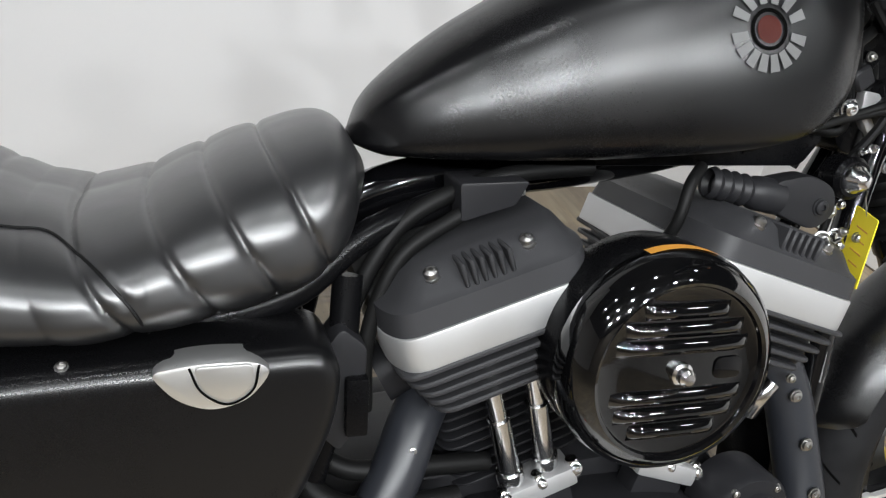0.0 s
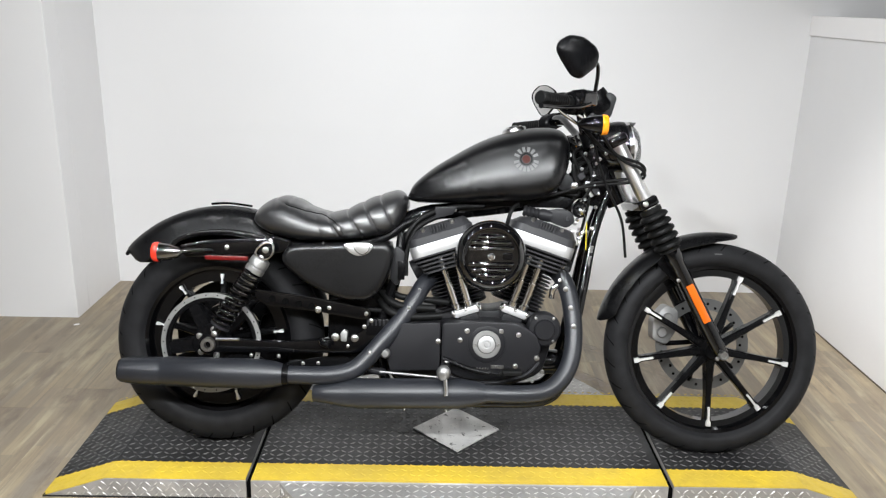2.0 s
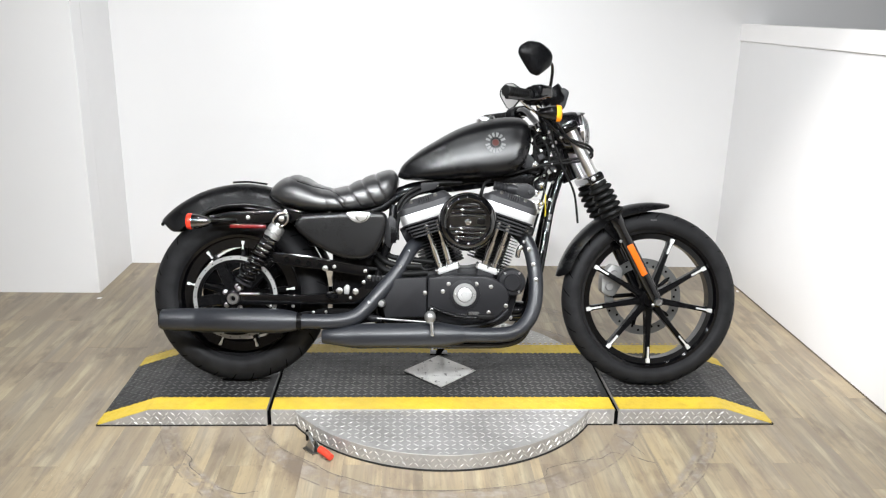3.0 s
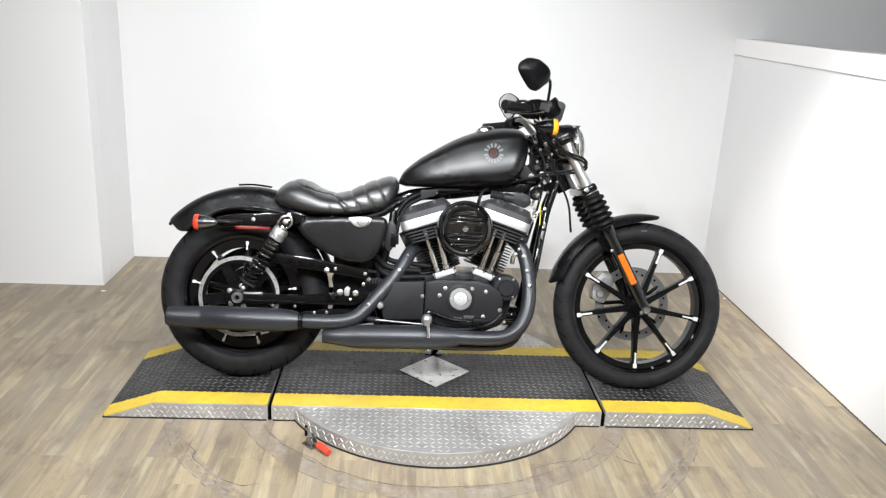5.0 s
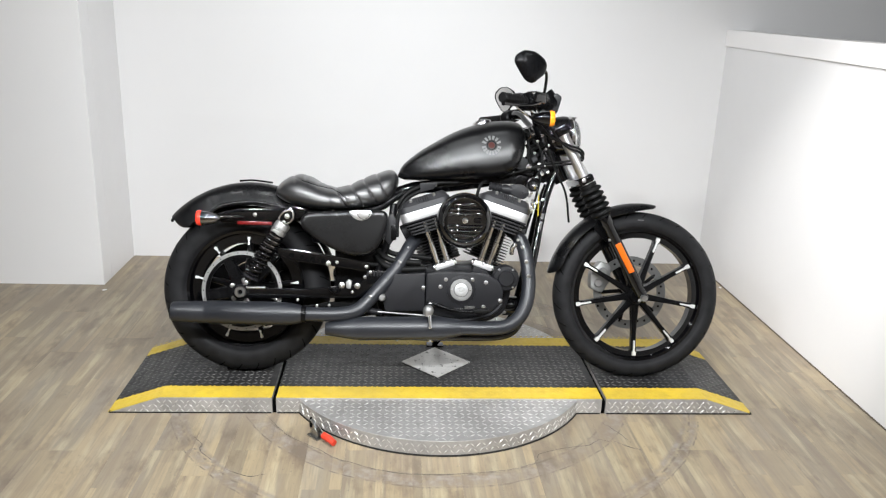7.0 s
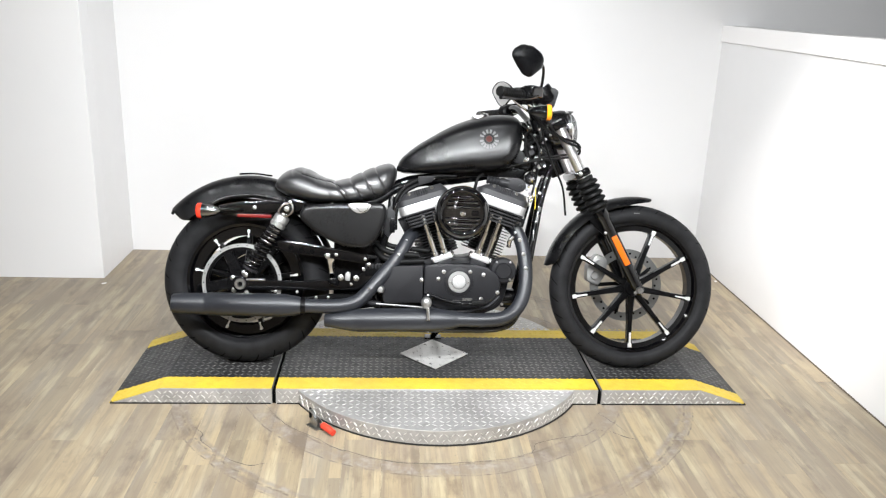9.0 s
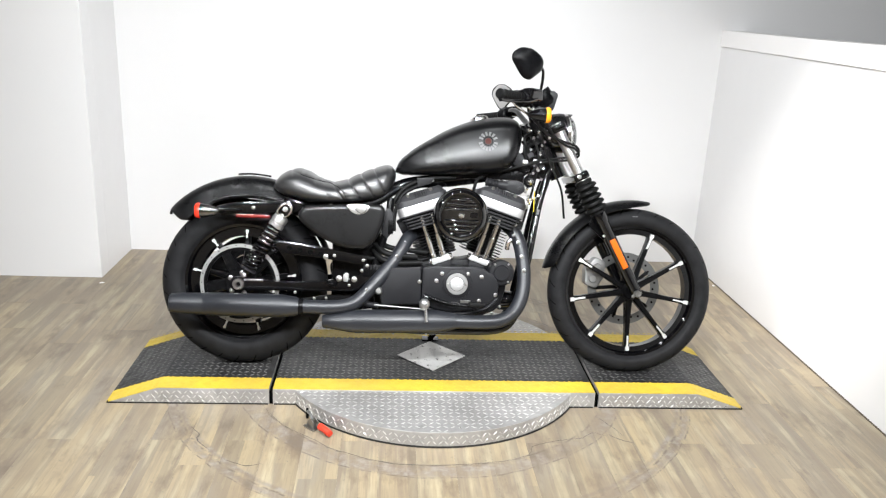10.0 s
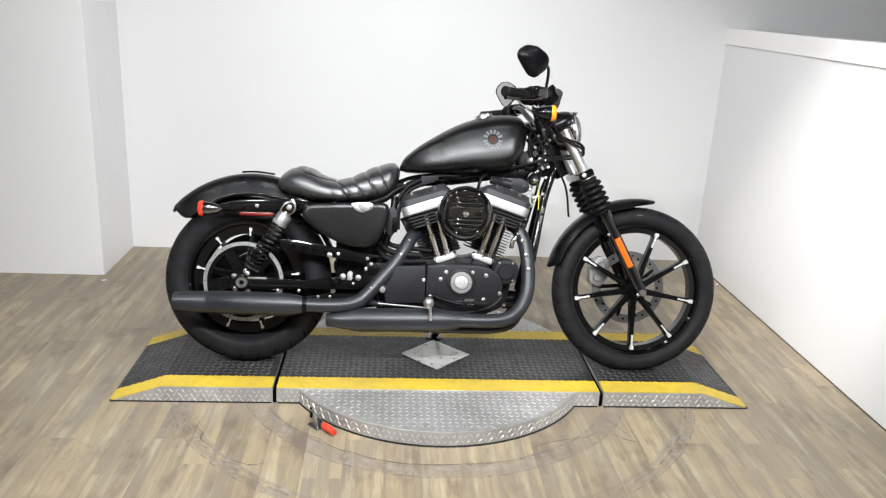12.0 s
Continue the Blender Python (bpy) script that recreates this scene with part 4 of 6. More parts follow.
# ---------- fuel tank ----------
def curve(pts):
    """Reads a smooth value between (place, value) pairs."""
    xs, vs = [p[0] for p in pts], [p[1] for p in pts]
    n = len(xs)
    d = [(vs[min(i + 1, n - 1)] - vs[max(i - 1, 0)]) / (xs[min(i + 1, n - 1)] - xs[max(i - 1, 0)]) for i in range(n)]

    def at(x):
        if x <= xs[0]:
            return vs[0]
        if x >= xs[-1]:
            return vs[-1]
        i = max(k for k in range(n - 1) if xs[k] <= x)
        h = xs[i + 1] - xs[i]
        t = (x - xs[i]) / h
        return ((2 * t ** 3 - 3 * t * t + 1) * vs[i] + (t ** 3 - 2 * t * t + t) * h * d[i] + (-2 * t ** 3 + 3 * t * t) * vs[i + 1] + (t ** 3 - t * t) * h * d[i + 1])
    return at


TK_TOP = curve([(0.568, 0.770), (0.580, 0.797), (0.600, 0.820), (0.651, 0.861), (0.705, 0.895), (0.758, 0.926), (0.812, 0.951), (0.866, 0.969), (0.920, 0.981), (0.975, 0.986), (1.015, 0.982), (1.038, 0.968), (1.050, 0.945), (1.056, 0.918)])
TK_LOW = curve([(0.568, 0.757), (0.60, 0.749), (0.76, 0.752), (0.875, 0.760), (0.938, 0.766), (0.985, 0.778), (1.018, 0.804), (1.037, 0.842), (1.049, 0.884), (1.056, 0.908)])
TK_W = curve([(0.568, 0.014), (0.580, 0.038), (0.61, 0.062), (0.68, 0.092), (0.78, 0.119), (0.88, 0.136), (0.96, 0.140), (1.00, 0.136), (1.03, 0.118), (1.047, 0.082), (1.056, 0.03)])
# half of the section, from the tunnel up over the shoulder to the crown
TK_U = (0.0, 0.12, 0.22, 0.30, 0.40, 0.52, 0.64, 0.74, 0.83, 0.92, 1.0)
TK_Y = curve(list(zip(TK_U, (0.0, 0.56, 0.90, 0.99, 1.0, 0.965, 0.885, 0.775, 0.57, 0.29, 0.0))))
TK_Z = curve(list(zip(TK_U, (0.0, 0.0, 0.055, 0.15, 0.29, 0.47, 0.655, 0.795, 0.905, 0.975, 1.0))))


def tank_section(x, a):
    """A point of the tank's skin: a runs round the section."""
    zl, h = TK_LOW(x), TK_TOP(x) - TK_LOW(x)
    a = (a + math.pi) % math.tau - math.pi
    side = 1.0 if abs(a) <= math.pi / 2 else -1.0
    u = 0.5 + (a if side > 0 else math.copysign(math.pi, a) - a) / math.pi
    return V(x, side * TK_W(x) * TK_Y(u), zl + h * TK_Z(u))


b = bmesh.new()
rings = []
NX, NA = 96, 96
for i in range(NX + 1):
    t = i / NX
    x = 0.568 + 0.488 * (0.5 - 0.5 * math.cos(math.pi * (0.04 + 0.92 * t)) - 0.00394) / 0.99212
    rings.append([b.verts.new(tank_section(x, math.tau * k / NA)) for k in range(NA)])
for p, q in zip(rings, rings[1:]):
    for k in range(NA):
        b.faces.new((p[k], p[(k + 1) % NA], q[(k + 1) % NA], q[k]))
b.faces.new(rings[0])
b.faces.new(rings[-1])
tank = part("fuel_tank", b, DENIM, bike, "matte black peanut-shaped fuel tank")


def tank_side(x, z):
    """How far out the right side of the tank stands at (x, z)."""
    lo, hi = -math.pi / 2, math.pi / 2
    for _ in range(40):
        mid = (lo + hi) / 2
        if tank_section(x, mid).z < z:
            lo = mid
        else:
            hi = mid
    return -tank_section(x, lo).y


def tank_patch(outline, lift):
    """A thin print that lies on the tank's side."""
    b = bmesh.new()
    b.faces.new([b.verts.new((x, tank_side(x, z) - lift, z)) for x, z in outline])
    return b


EX, EZ = 0.914, 0.881


def print_ring(radii, lift, n=48):
    """Rings of a print that follow the tank's side."""
    b = bmesh.new()
    rows = []
    for r in radii:
        row = []
        for i in range(n):
            x, z = EX + r * math.cos(math.tau * i / n), EZ + r * math.sin(math.tau * i / n)
            row.append(b.verts.new((x, tank_side(x, z) - lift, z)))
        rows.append(row)
    for p, q in zip(rows, rows[1:]):
        for i in range(n):
            b.faces.new((p[i], q[i], q[(i + 1) % n], p[(i + 1) % n]))
    if radii[0] < 0.002:
        b.faces.new(rows[0])
    return b


part("emblem_disc", print_ring((0.001, 0.004, 0.008, 0.0118), 0.0014), REDPAINT, tank, "dull red round emblem")
part("emblem_ring", print_ring((0.0145, 0.016, 0.0178), 0.0012), SHADOW_GAP, tank, "dark ring round the emblem")
# plain bars in a ring stand for the lettering
for lo, hi, n in ((24, 158, 6), (196, 346, 8)):
    for i in range(n):
        a = radians(lo + (hi - lo) * i / (n - 1))
        c, s = math.cos(a), math.sin(a)
        o = []
        for dr, dt in ((0.0215, -0.0034), (0.0215, 0.0034), (0.0365, 0.0046), (0.0365, -0.0046)):
            o.append((EX + dr * c - dt * s, EZ + dr * s + dt * c))
        part("emblem_bar", tank_patch(o, 0.0021), GREYINK, tank, "", False)

CM = Matrix.Translation((0.888, 0.0, 0.970)) @ Matrix.Rotation(radians(-13), 4, "Y")
cap = part("fuel_cap", bm_lathe([(0.037, 0.0), (0.037, 0.007), (0.034, 0.012), (0.025, 0.0145), (0.023, 0.0175), (0.010, 0.0195), (0, 0.0195)], CM, 40), CHROME, tank, "chrome fuel cap")
part("tank_mount", bm_prism(rounded([(1.012, 0.862), (1.036, 0.852), (1.080, 0.822), (1.082, 0.795), (1.060, 0.784), (1.018, 0.800), (1.0, 0.822)], 0.010), -0.066, -0.056, 0.003), PLASTIC, bike, "grey tank mounting bracket")
screw((1.064, -0.066, 0.806), bike, 0.0095, h=0.009)

# ---------- seat ----------
ST_TOP = curve([(0.57 - (0.57 - x) * 0.965, v) for x, v in [(0.093, 0.690), (0.103, 0.718), (0.125, 0.742), (0.160, 0.762), (0.190, 0.768), (0.220, 0.762), (0.268, 0.738), (0.312, 0.722), (0.345, 0.722), (0.385, 0.734), (0.433, 0.757), (0.488, 0.778), (0.532, 0.788), (0.556, 0.782), (0.570, 0.762)]])
ST_LOW = curve([(0.57 - (0.57 - x) * 0.965, v) for x, v in [(0.093, 0.682), (0.110, 0.668), (0.147, 0.651), (0.182, 0.641), (0.223, 0.633), (0.295, 0.629), (0.377, 0.633), (0.46, 0.643), (0.52, 0.660), (0.552, 0.690), (0.570, 0.738)]])
ST_W = curve([(0.57 - (0.57 - x) * 0.965, v) for x, v in [(0.093, 0.070), (0.110, 0.108), (0.15, 0.140), (0.22, 0.160), (0.32, 0.168), (0.40, 0.161), (0.47, 0.147), (0.53, 0.130), (0.556, 0.104), (0.570, 0.070)]])
# stitched pleats of the front half: (top, bottom) places along the seat
PLEATS = [(0.333, 0.400), (0.389, 0.447), (0.436, 0.490), (0.485, 0.536)]


def groove(d, w):
    return math.exp(-(d / w) ** 2)


SEAM = curve([(0.170, 0.752), (0.195, 0.741), (0.219, 0.732), (0.239, 0.726), (0.258, 0.720), (0.303, 0.709), (0.333, 0.701), (0.362, 0.687), (0.382, 0.667), (0.392, 0.648), (0.396, 0.630)])


def seat_dent(x, z, u, s):
    """How deep the stitching pulls the leather in; u is 1 at the side and 0 on the crown."""
    zt = ST_TOP(x) - 0.006
    f = min(1.0, max(0.0, (zt - z) / 0.115))
    dent = 0.0
    lines = [a + (b - a) * f for a, b in PLEATS]
    marks = [0.300 + 0.045 * f] + lines + [0.590]
    if x > marks[0]:
        near = min(abs(x - q) for q in lines)
        dent += 0.0030 * groove(near, 0.0034)
        for a, b in zip(marks, marks[1:]):
            if a < x < b:
                dent -= 0.0030 * math.sin(math.pi * (x - a) / (b - a)) ** 0.8
    else:
        for q in (0.175, 0.222, 0.268):
            dent += 0.0030 * groove(x - q - 0.03 * f, 0.006) * max(0.0, 1 - 1.8 * f)
    if s > 0 and 0.17 < x < 0.398:
        slope = (SEAM(x + 0.004) - SEAM(x - 0.004)) / 0.008
        d = (z - SEAM(x)) / math.sqrt(1 + slope * slope)
        fade = min(1.0, (x - 0.17) / 0.06, (0.398 - x) / 0.004) * min(1.0, u / 0.5)
        dent += fade * (0.0016 * groove(d, 0.0034) - 0.0010 * groove(d - 0.0070, 0.0050))
    return dent


def seat_point(x, a):
    """A point of the seat's skin, and its outward way, before the stitching."""
    c, s = math.cos(a), math.sin(a)
    k = min(1, (x - 0.106) / 0.08)
    zt, zl, w = ST_TOP(x) - 0.006 * k, ST_LOW(x) - 0.004 * k, ST_W(x)
    zm = zl + (zt - zl) * 0.42
    if s >= 0:
        p = V(x, w * math.copysign(abs(c) ** 1.04, c), zm + (zt - zm) * s ** 0.92)
        p.z -= 0.004 * math.sin(math.pi * min(1, max(0, (x - 0.14) / 0.40))) * max(0.0, 1 - abs(c) / 0.62) ** 1.5 * s
    else:
        p = V(x, w * math.copysign(abs(c) ** 0.42, c), zm - (zm - zl) * (-s) ** 0.62)
    p.y *= 1.0 + 0.07 * (1 - min(1.0, max(0.0, (p.z - zl) / (zt - zl))) ** 0.8)
    return p, V(0, c, s * 0.9).normalized()


b = bmesh.new()
rings = []
NX, NA = 460, 170
for i in range(NX + 1):
    x = 0.1097 + 0.4603 * (0.5 - 0.5 * math.cos(math.pi * (0.03 + 0.94 * i / NX)) - 0.00222) / 0.99556
    ring = []
    for k in range(NA):
        a = math.tau * k / NA
        p, n = seat_point(x, a)
        ring.append(b.verts.new(p - n * (seat_dent(x, p.z, abs(math.cos(a)), math.sin(a)) if math.sin(a) > -0.75 else 0.0)))
    rings.append(ring)
for p, q in zip(rings, rings[1:]):
    for k in range(NA):
        b.faces.new((p[k], p[(k + 1) % NA], q[(k + 1) % NA], q[k]))
b.faces.new(rings[0])
b.faces.new(rings[-1])
seat = part("seat", b, LEATHER, bike, "black leather solo seat with stitched pleats")
line = []
for i in range(40):
    x = 0.215 + 0.179 * i / 39
    lo, hi = math.pi / 2, math.pi * 1.45
    for _ in range(30):
        mid = (lo + hi) / 2
        lo, hi = (mid, hi) if seat_point(x, mid)[0].z > SEAM(x) else (lo, mid)
    p, n = seat_point(x, lo)
    line.append(p - n * (seat_dent(x, p.z, abs(math.cos(lo)), math.sin(lo)) - 0.0004))
part("seat_seam", bm_tube(line, 0.0013, 6), RUBBER, seat, "dark sewn seam")
part("seat_pan", bm_prism(rounded([(0.15, 0.648), (0.24, 0.626), (0.45, 0.634), (0.545, 0.668), (0.53, 0.650), (0.45, 0.615), (0.22, 0.612)], 0.006), -0.10, 0.10, 0.004), RUBBER, seat)
part("seat_strap", bm_tube([(-0.035, -0.012, 0.728), (0.02, -0.012, 0.731), (0.09, -0.012, 0.724)], 0.0035, 8), SATIN, seat, "thin black seat tab")

# ---------- rear fender, struts and lamp bar ----------
rf = part("rear_fender", bm_fender(0.012, 0.322, 0.402, 60.0, 138.6, 0.094, 0.085, n=56, power=3.2), DENIM, bike, "matte black chopped rear fender")
part("fender_tip", bm_tube([(-0.276, -0.055, 0.571), (-0.281, 0, 0.588), (-0.276, 0.055, 0.571)], 0.006, 10), RUBBER, rf, "black rubber fender lip")
for s in (-1, 1):
    o = rounded([(-0.098, 0.605), (-0.02, 0.622), (0.10, 0.628), (0.20, 0.632), (0.225, 0.612), (0.20, 0.588), (0.12, 0.585), (0.0, 0.573), (-0.08, 0.568)], 0.012)
    strut = part("fender_strut", bm_prism(o, 0.112 * s - 0.012, 0.112 * s + 0.012, 0.005), GLOSS, bike, "gloss black fender strut")
    screw((0.044, -0.124 if s < 0 else 0.124, 0.602), strut, 0.0085, d=(0, s, 0))
    part("side_reflector", bm_box((-0.018, -0.004, -0.0065), (0.108, 0.004, 0.0065), 0.003, 2), DARKRED, strut, "long red side reflector").matrix_basis = Matrix.Translation((0, 0.129 * s, 0.571))
    # raised arch pressed in the fender's side
    part("fender_rib", bm_tube([(-0.135, 0.096 * s, 0.597), (-0.10, 0.097 * s, 0.625), (-0.045, 0.097 * s, 0.642), (0.03, 0.097 * s, 0.648), (0.09, 0.097 * s, 0.642), (0.15, 0.096 * s, 0.630)], 0.007, 10), DENIM, rf)
part("inner_fender", bm_fender(0.0, 0.3155, 0.345, 20.0, 100.0, 0.07, 0.012, n=24), RUBBER, bike, "black inner mudguard")

# ---------- rear wheel drive and suspension ----------
PY = -0.108
pulley = part("belt_pulley", bm_lathe([(0.124, 0.010), (0.147, 0.010), (0.147, -0.012), (0.124, -0.012), (0.124, 0.010)], axle_pose(0, RZ, PY), 96), SATIN, rear, "black toothed belt pulley")
part("pulley_ring", bm_lathe([(0.1350, 0.0105), (0.1350, 0.0125), (0.1485, 0.0125), (0.1485, 0.0105)], axle_pose(0, RZ, PY), 96), CAST, pulley, "machined silver ring")
for i in range(26):
    a = math.tau * i / 26
    part("rivet", bm_lathe([(0.0022, 0.0), (0, 0.0)], axle_pose(0, RZ, PY - 0.0128) @ Matrix.Translation((0.1418 * math.cos(a), 0.1418 * math.sin(a), 0)), 8), SHADOW_GAP, pulley)
part("pulley_hub", bm_lathe([(0, 0.014), (0.052, 0.014), (0.057, 0.008), (0.057, -0.012)], axle_pose(0, RZ, PY), 40), SATIN, pulley)
for i in range(5):
    a = math.tau * (i + 0.62) / 5
    c = axle_pose(0, RZ, PY)
    b = bmesh.new()
    q = [(0.045, 0.024), (0.130, 0.021), (0.130, -0.021), (0.045, -0.024)]
    rot = lambda r, t: c @ V(r * math.cos(a) - t * math.sin(a), r * math.sin(a) + t * math.cos(a), 0)
    lo = [b.verts.new(rot(r, t) + V(0, 0.008, 0)) for r, t in q]
    hi = [b.verts.new(rot(r, t * 0.75) + V(0, -0.009, 0)) for r, t in q]
    b.faces.new(hi)
    for k in range(4):
        b.faces.new((lo[k], lo[(k + 1) % 4], hi[(k + 1) % 4], hi[k]))
    part("pulley_arm", b, SATIN, pulley)
    part("pulley_bolt", bm_bolt(c @ V(0.040 * math.cos(a + 0.6), 0.040 * math.sin(a + 0.6), 0.013), (0, -1, 0), 0.008, 0.007), STEEL, pulley)
for z0, z1 in ((RZ + 0.144, 0.424), (RZ - 0.144, 0.286)):
    part("drive_belt", bm_prism([(0.0, z0 - 0.005), (0.0, z0 + 0.005), (0.53, z1 + 0.005), (0.53, z1 - 0.005)], PY - 0.012, PY + 0.010, 0.002), RUBBER, bike, "black drive belt")
o = rounded([(0.128, 0.482), (0.30, 0.462), (0.47, 0.433), (0.476, 0.412), (0.455, 0.402), (0.30, 0.424), (0.175, 0.436), (0.140, 0.452)], 0.012)
guard = part("belt_guard", bm_prism(o, PY - 0.042, PY - 0.030, 0.003), GLOSS, bike, "black belt guard with a row of holes")
for i in range(5):
    t = i / 4
    # holes are shallow near-black discs with the shade in their colour
    part("guard_hole", bm_lathe([(0.0095, 0.0012), (0.0075, 0.0004), (0, 0.0004)], axle_pose(0.185 + 0.155 * t, 0.457 - 0.026 * t, PY - 0.0425), 20), SHADOW_GAP, guard)
screw((0.352, PY - 0.042, 0.434), guard, 0.007)
screw((0.460, PY - 0.042, 0.420), guard, 0.007)
part("guard_edge", bm_tube([(0.132, PY - 0.040, 0.482), (0.30, PY - 0.040, 0.4625), (0.468, PY - 0.040, 0.4335)], 0.0028, 8), GLOSS, guard)
for s in (-1, 1):
    arm = part("swingarm", bm_prism(rounded([(-0.035, 0.330), (-0.02, 0.345), (0.04, 0.338), (0.20, 0.330), (0.42, 0.350), (0.47, 0.385), (0.50, 0.37), (0.50, 0.32), (0.42, 0.300), (0.20, 0.297), (0.02, 0.292), (-0.025, 0.302)], 0.010), 0.128 * s - 0.014, 0.128 * s + 0.014, 0.006), GLOSS, bike, "gloss black swingarm")
    part("axle_nut", bm_lathe([(0.0215, 0.0), (0.0215, 0.014), (0.019, 0.018), (0.0105, 0.018), (0.0085, 0.014), (0.0085, 0.006), (0, 0.006)], axle_pose(0, RZ, 0.142 * s) @ Matrix.Rotation(radians(0 if s < 0 else 180), 4, "X"), 28), STEEL, arm, "bright axle nut")
    part("axle_washer", bm_lathe([(0.030, -0.008), (0.030, 0.004), (0.027, 0.006), (0.020, 0.006)], axle_pose(0, RZ, 0.142 * s) @ Matrix.Rotation(radians(0 if s < 0 else 180), 4, "X"), 28), GLOSS, arm)
    part("nut_bore", bm_lathe([(0.0083, 0.0065), (0, 0.0065)], axle_pose(0, RZ, 0.142 * s) @ Matrix.Rotation(radians(0 if s < 0 else 180), 4, "X"), 20), SHADOW_GAP, arm)
    part("axle_adjuster", bm_rod((0.02, 0.145 * s, 0.334), (0.09, 0.145 * s, 0.334), 0.005, seg=10), STEEL, arm)
    # shock absorber
    y = 0.158 * s
    p0, p1 = V(0.024, y, 0.354), V(0.171, y, 0.600)
    d = (p1 - p0).normalized()
    L = (p1 - p0).length
    fm = frame_of(p0, p1)
    shock = part("shock_absorber", bm_lathe([(0, 0.0), (0.012, 0.0), (0.013, 0.02), (0.0135, 0.10), (0.010, 0.105), (0.010, L - 0.02), (0, L - 0.02)], fm, 24), GLOSS, bike, "black coil-over shock absorber")
    coil = []
    turns, n = 10.5, 210
    for i in range(n + 1):
        t = i / n
        a = math.tau * turns * t
        coil.append(fm @ V(0.0262 * math.cos(a), 0.0262 * math.sin(a), 0.030 + (L - 0.108) * t))
    part("spring", bm_tube(coil, 0.0054, 10, 1, smooth=False), GLOSS, shock, "gloss black coil spring")
    part("preload_collar", bm_lathe([(0.016, L - 0.078), (0.0275, L - 0.076), (0.0285, L - 0.070), (0.0285, L - 0.062), (0.0255, L - 0.060), (0.0255, L - 0.056), (0.0285, L - 0.054), (0.0285, L - 0.040), (0.0265, L - 0.032), (0.016, L - 0.026)], fm, 32), CAST, shock, "grey preload collar")
    part("lower_seat", bm_lathe([(0.012, 0.020), (0.030, 0.022), (0.030, 0.029), (0.014, 0.032)], fm, 32), PLASTIC, shock)
    for i in range(4):
        h = L - 0.086 - i * 0.0185
        part("spring_ring", bm_lathe([(0.0250, h - 0.0045), (0.0290, h - 0.003), (0.0300, h), (0.0290, h + 0.003), (0.0250, h + 0.0045)], fm, 28), SMOKE, shock, "bright ring round the spring")
    part("upper_eye", bm_lathe([(0.0, 0.012), (0.010, 0.012), (0.012, 0.010), (0.020, 0.008), (0.022, 0.004), (0.022, -0.012), (0, -0.012)], axle_pose(p1.x, p1.z, y - 0.012 * (s < 0)), 28), GLOSS, shock)
    part("eye_cover", bm_tube([p1 - d * 0.034 + V(0, 0.016 * s, 0), p1 - d * 0.018 + V(-0.02, 0.019 * s, 0.008), p1 + d * 0.010 + V(-0.016, 0.02 * s, 0.008), p1 + d * 0.024 + V(0.004, 0.02 * s, 0), p1 + V(0.022, 0.02 * s, -0.004), p1 - d * 0.02 + V(0.018, 0.019 * s, -0.006), p1 - d * 0.034 + V(0, 0.016 * s, 0)], 0.004, 8), CHROME, shock, "chrome eye surround")
    screw(p1 + V(0, 0.024 * s, 0), shock, 0.0105, d=(0, s, 0), h=0.009)
    screw(p1 - d * 0.026 + V(0, 0.02 * s, 0), shock, 0.008, d=(0, s, 0), h=0.006)
    screw(p0 + V(0, 0.016 * s, 0), shock, 0.0095, d=(0, s, 0), h=0.009)
part("upper_bracket", bm_prism(rounded([(0.165, 0.612), (0.185, 0.640), (0.235, 0.628), (0.228, 0.600), (0.20, 0.588)], 0.008), -0.150, -0.112, 0.006), GLOSS, bike, "gloss black shock bracket")
screw((0.178, -0.150, 0.625), bike, 0.007)

# ---------- side cover ----------
o = rounded([(0.238, 0.616), (0.214, 0.586), (0.224, 0.558), (0.285, 0.510), (0.341, 0.482), (0.398, 0.462), (0.468, 0.462), (0.502, 0.492), (0.530, 0.560), (0.537, 0.608), (0.522, 0.630), (0.393, 0.626), (0.300, 0.622)], 0.020)
cover = part("side_cover", bm_prism(o, -0.191, -0.085, 0.022, seg=6), DENIM, bike, "matte black side cover")
o = rounded([(0.392, 0.624), (0.412, 0.599), (0.437, 0.589), (0.464, 0.596), (0.482, 0.619), (0.470, 0.628), (0.43, 0.629)], 0.012)
em = part("silver_badge", bm_prism(o, -0.1965, -0.160, 0.004), SILVER, cover, "plain silver badge")
part("badge_centre", bm_prism(rounded([(0.424, 0.627), (0.432, 0.607), (0.449, 0.598), (0.464, 0.606), (0.468, 0.627)], 0.007), -0.1985, -0.188, 0.0015), SILVER, em)
part("badge_line", bm_tube([(0.422, -0.1970, 0.626), (0.430, -0.1970, 0.607), (0.448, -0.1970, 0.5955), (0.466, -0.1970, 0.605), (0.471, -0.1970, 0.625)], 0.0010, 6), SHADOW_GAP, em)
part("cover_screw", bm_bolt((0.336, -0.176, 0.624), (0, -0.5, 1), 0.004, 0.004), STEEL, cover)
part("battery_box", bm_box((0.25, -0.085, 0.50), (0.52, 0.085, 0.625), 0.012, 2), SATIN, bike, "black battery box")
part("debris_guard", bm_prism(rounded([(0.14, 0.236), (0.15, 0.196), (0.30, 0.205), (0.50, 0.235), (0.51, 0.300), (0.30, 0.278)], 0.008), -0.100, -0.094, 0.002), SATIN, bike, "black lower belt guard")
part("rear_cradle", bm_box((0.335, -0.062, 0.225), (0.52, 0.062, 0.505), 0.014, 2), SATIN, bike, "black gearbox tail and frame cradle")
part("oil_tank", bm_prism(rounded([(0.30, 0.60), (0.33, 0.50), (0.43, 0.46), (0.52, 0.47), (0.54, 0.60)], 0.02), 0.07, 0.15, 0.015), DENIM, bike, "matte black oil tank")

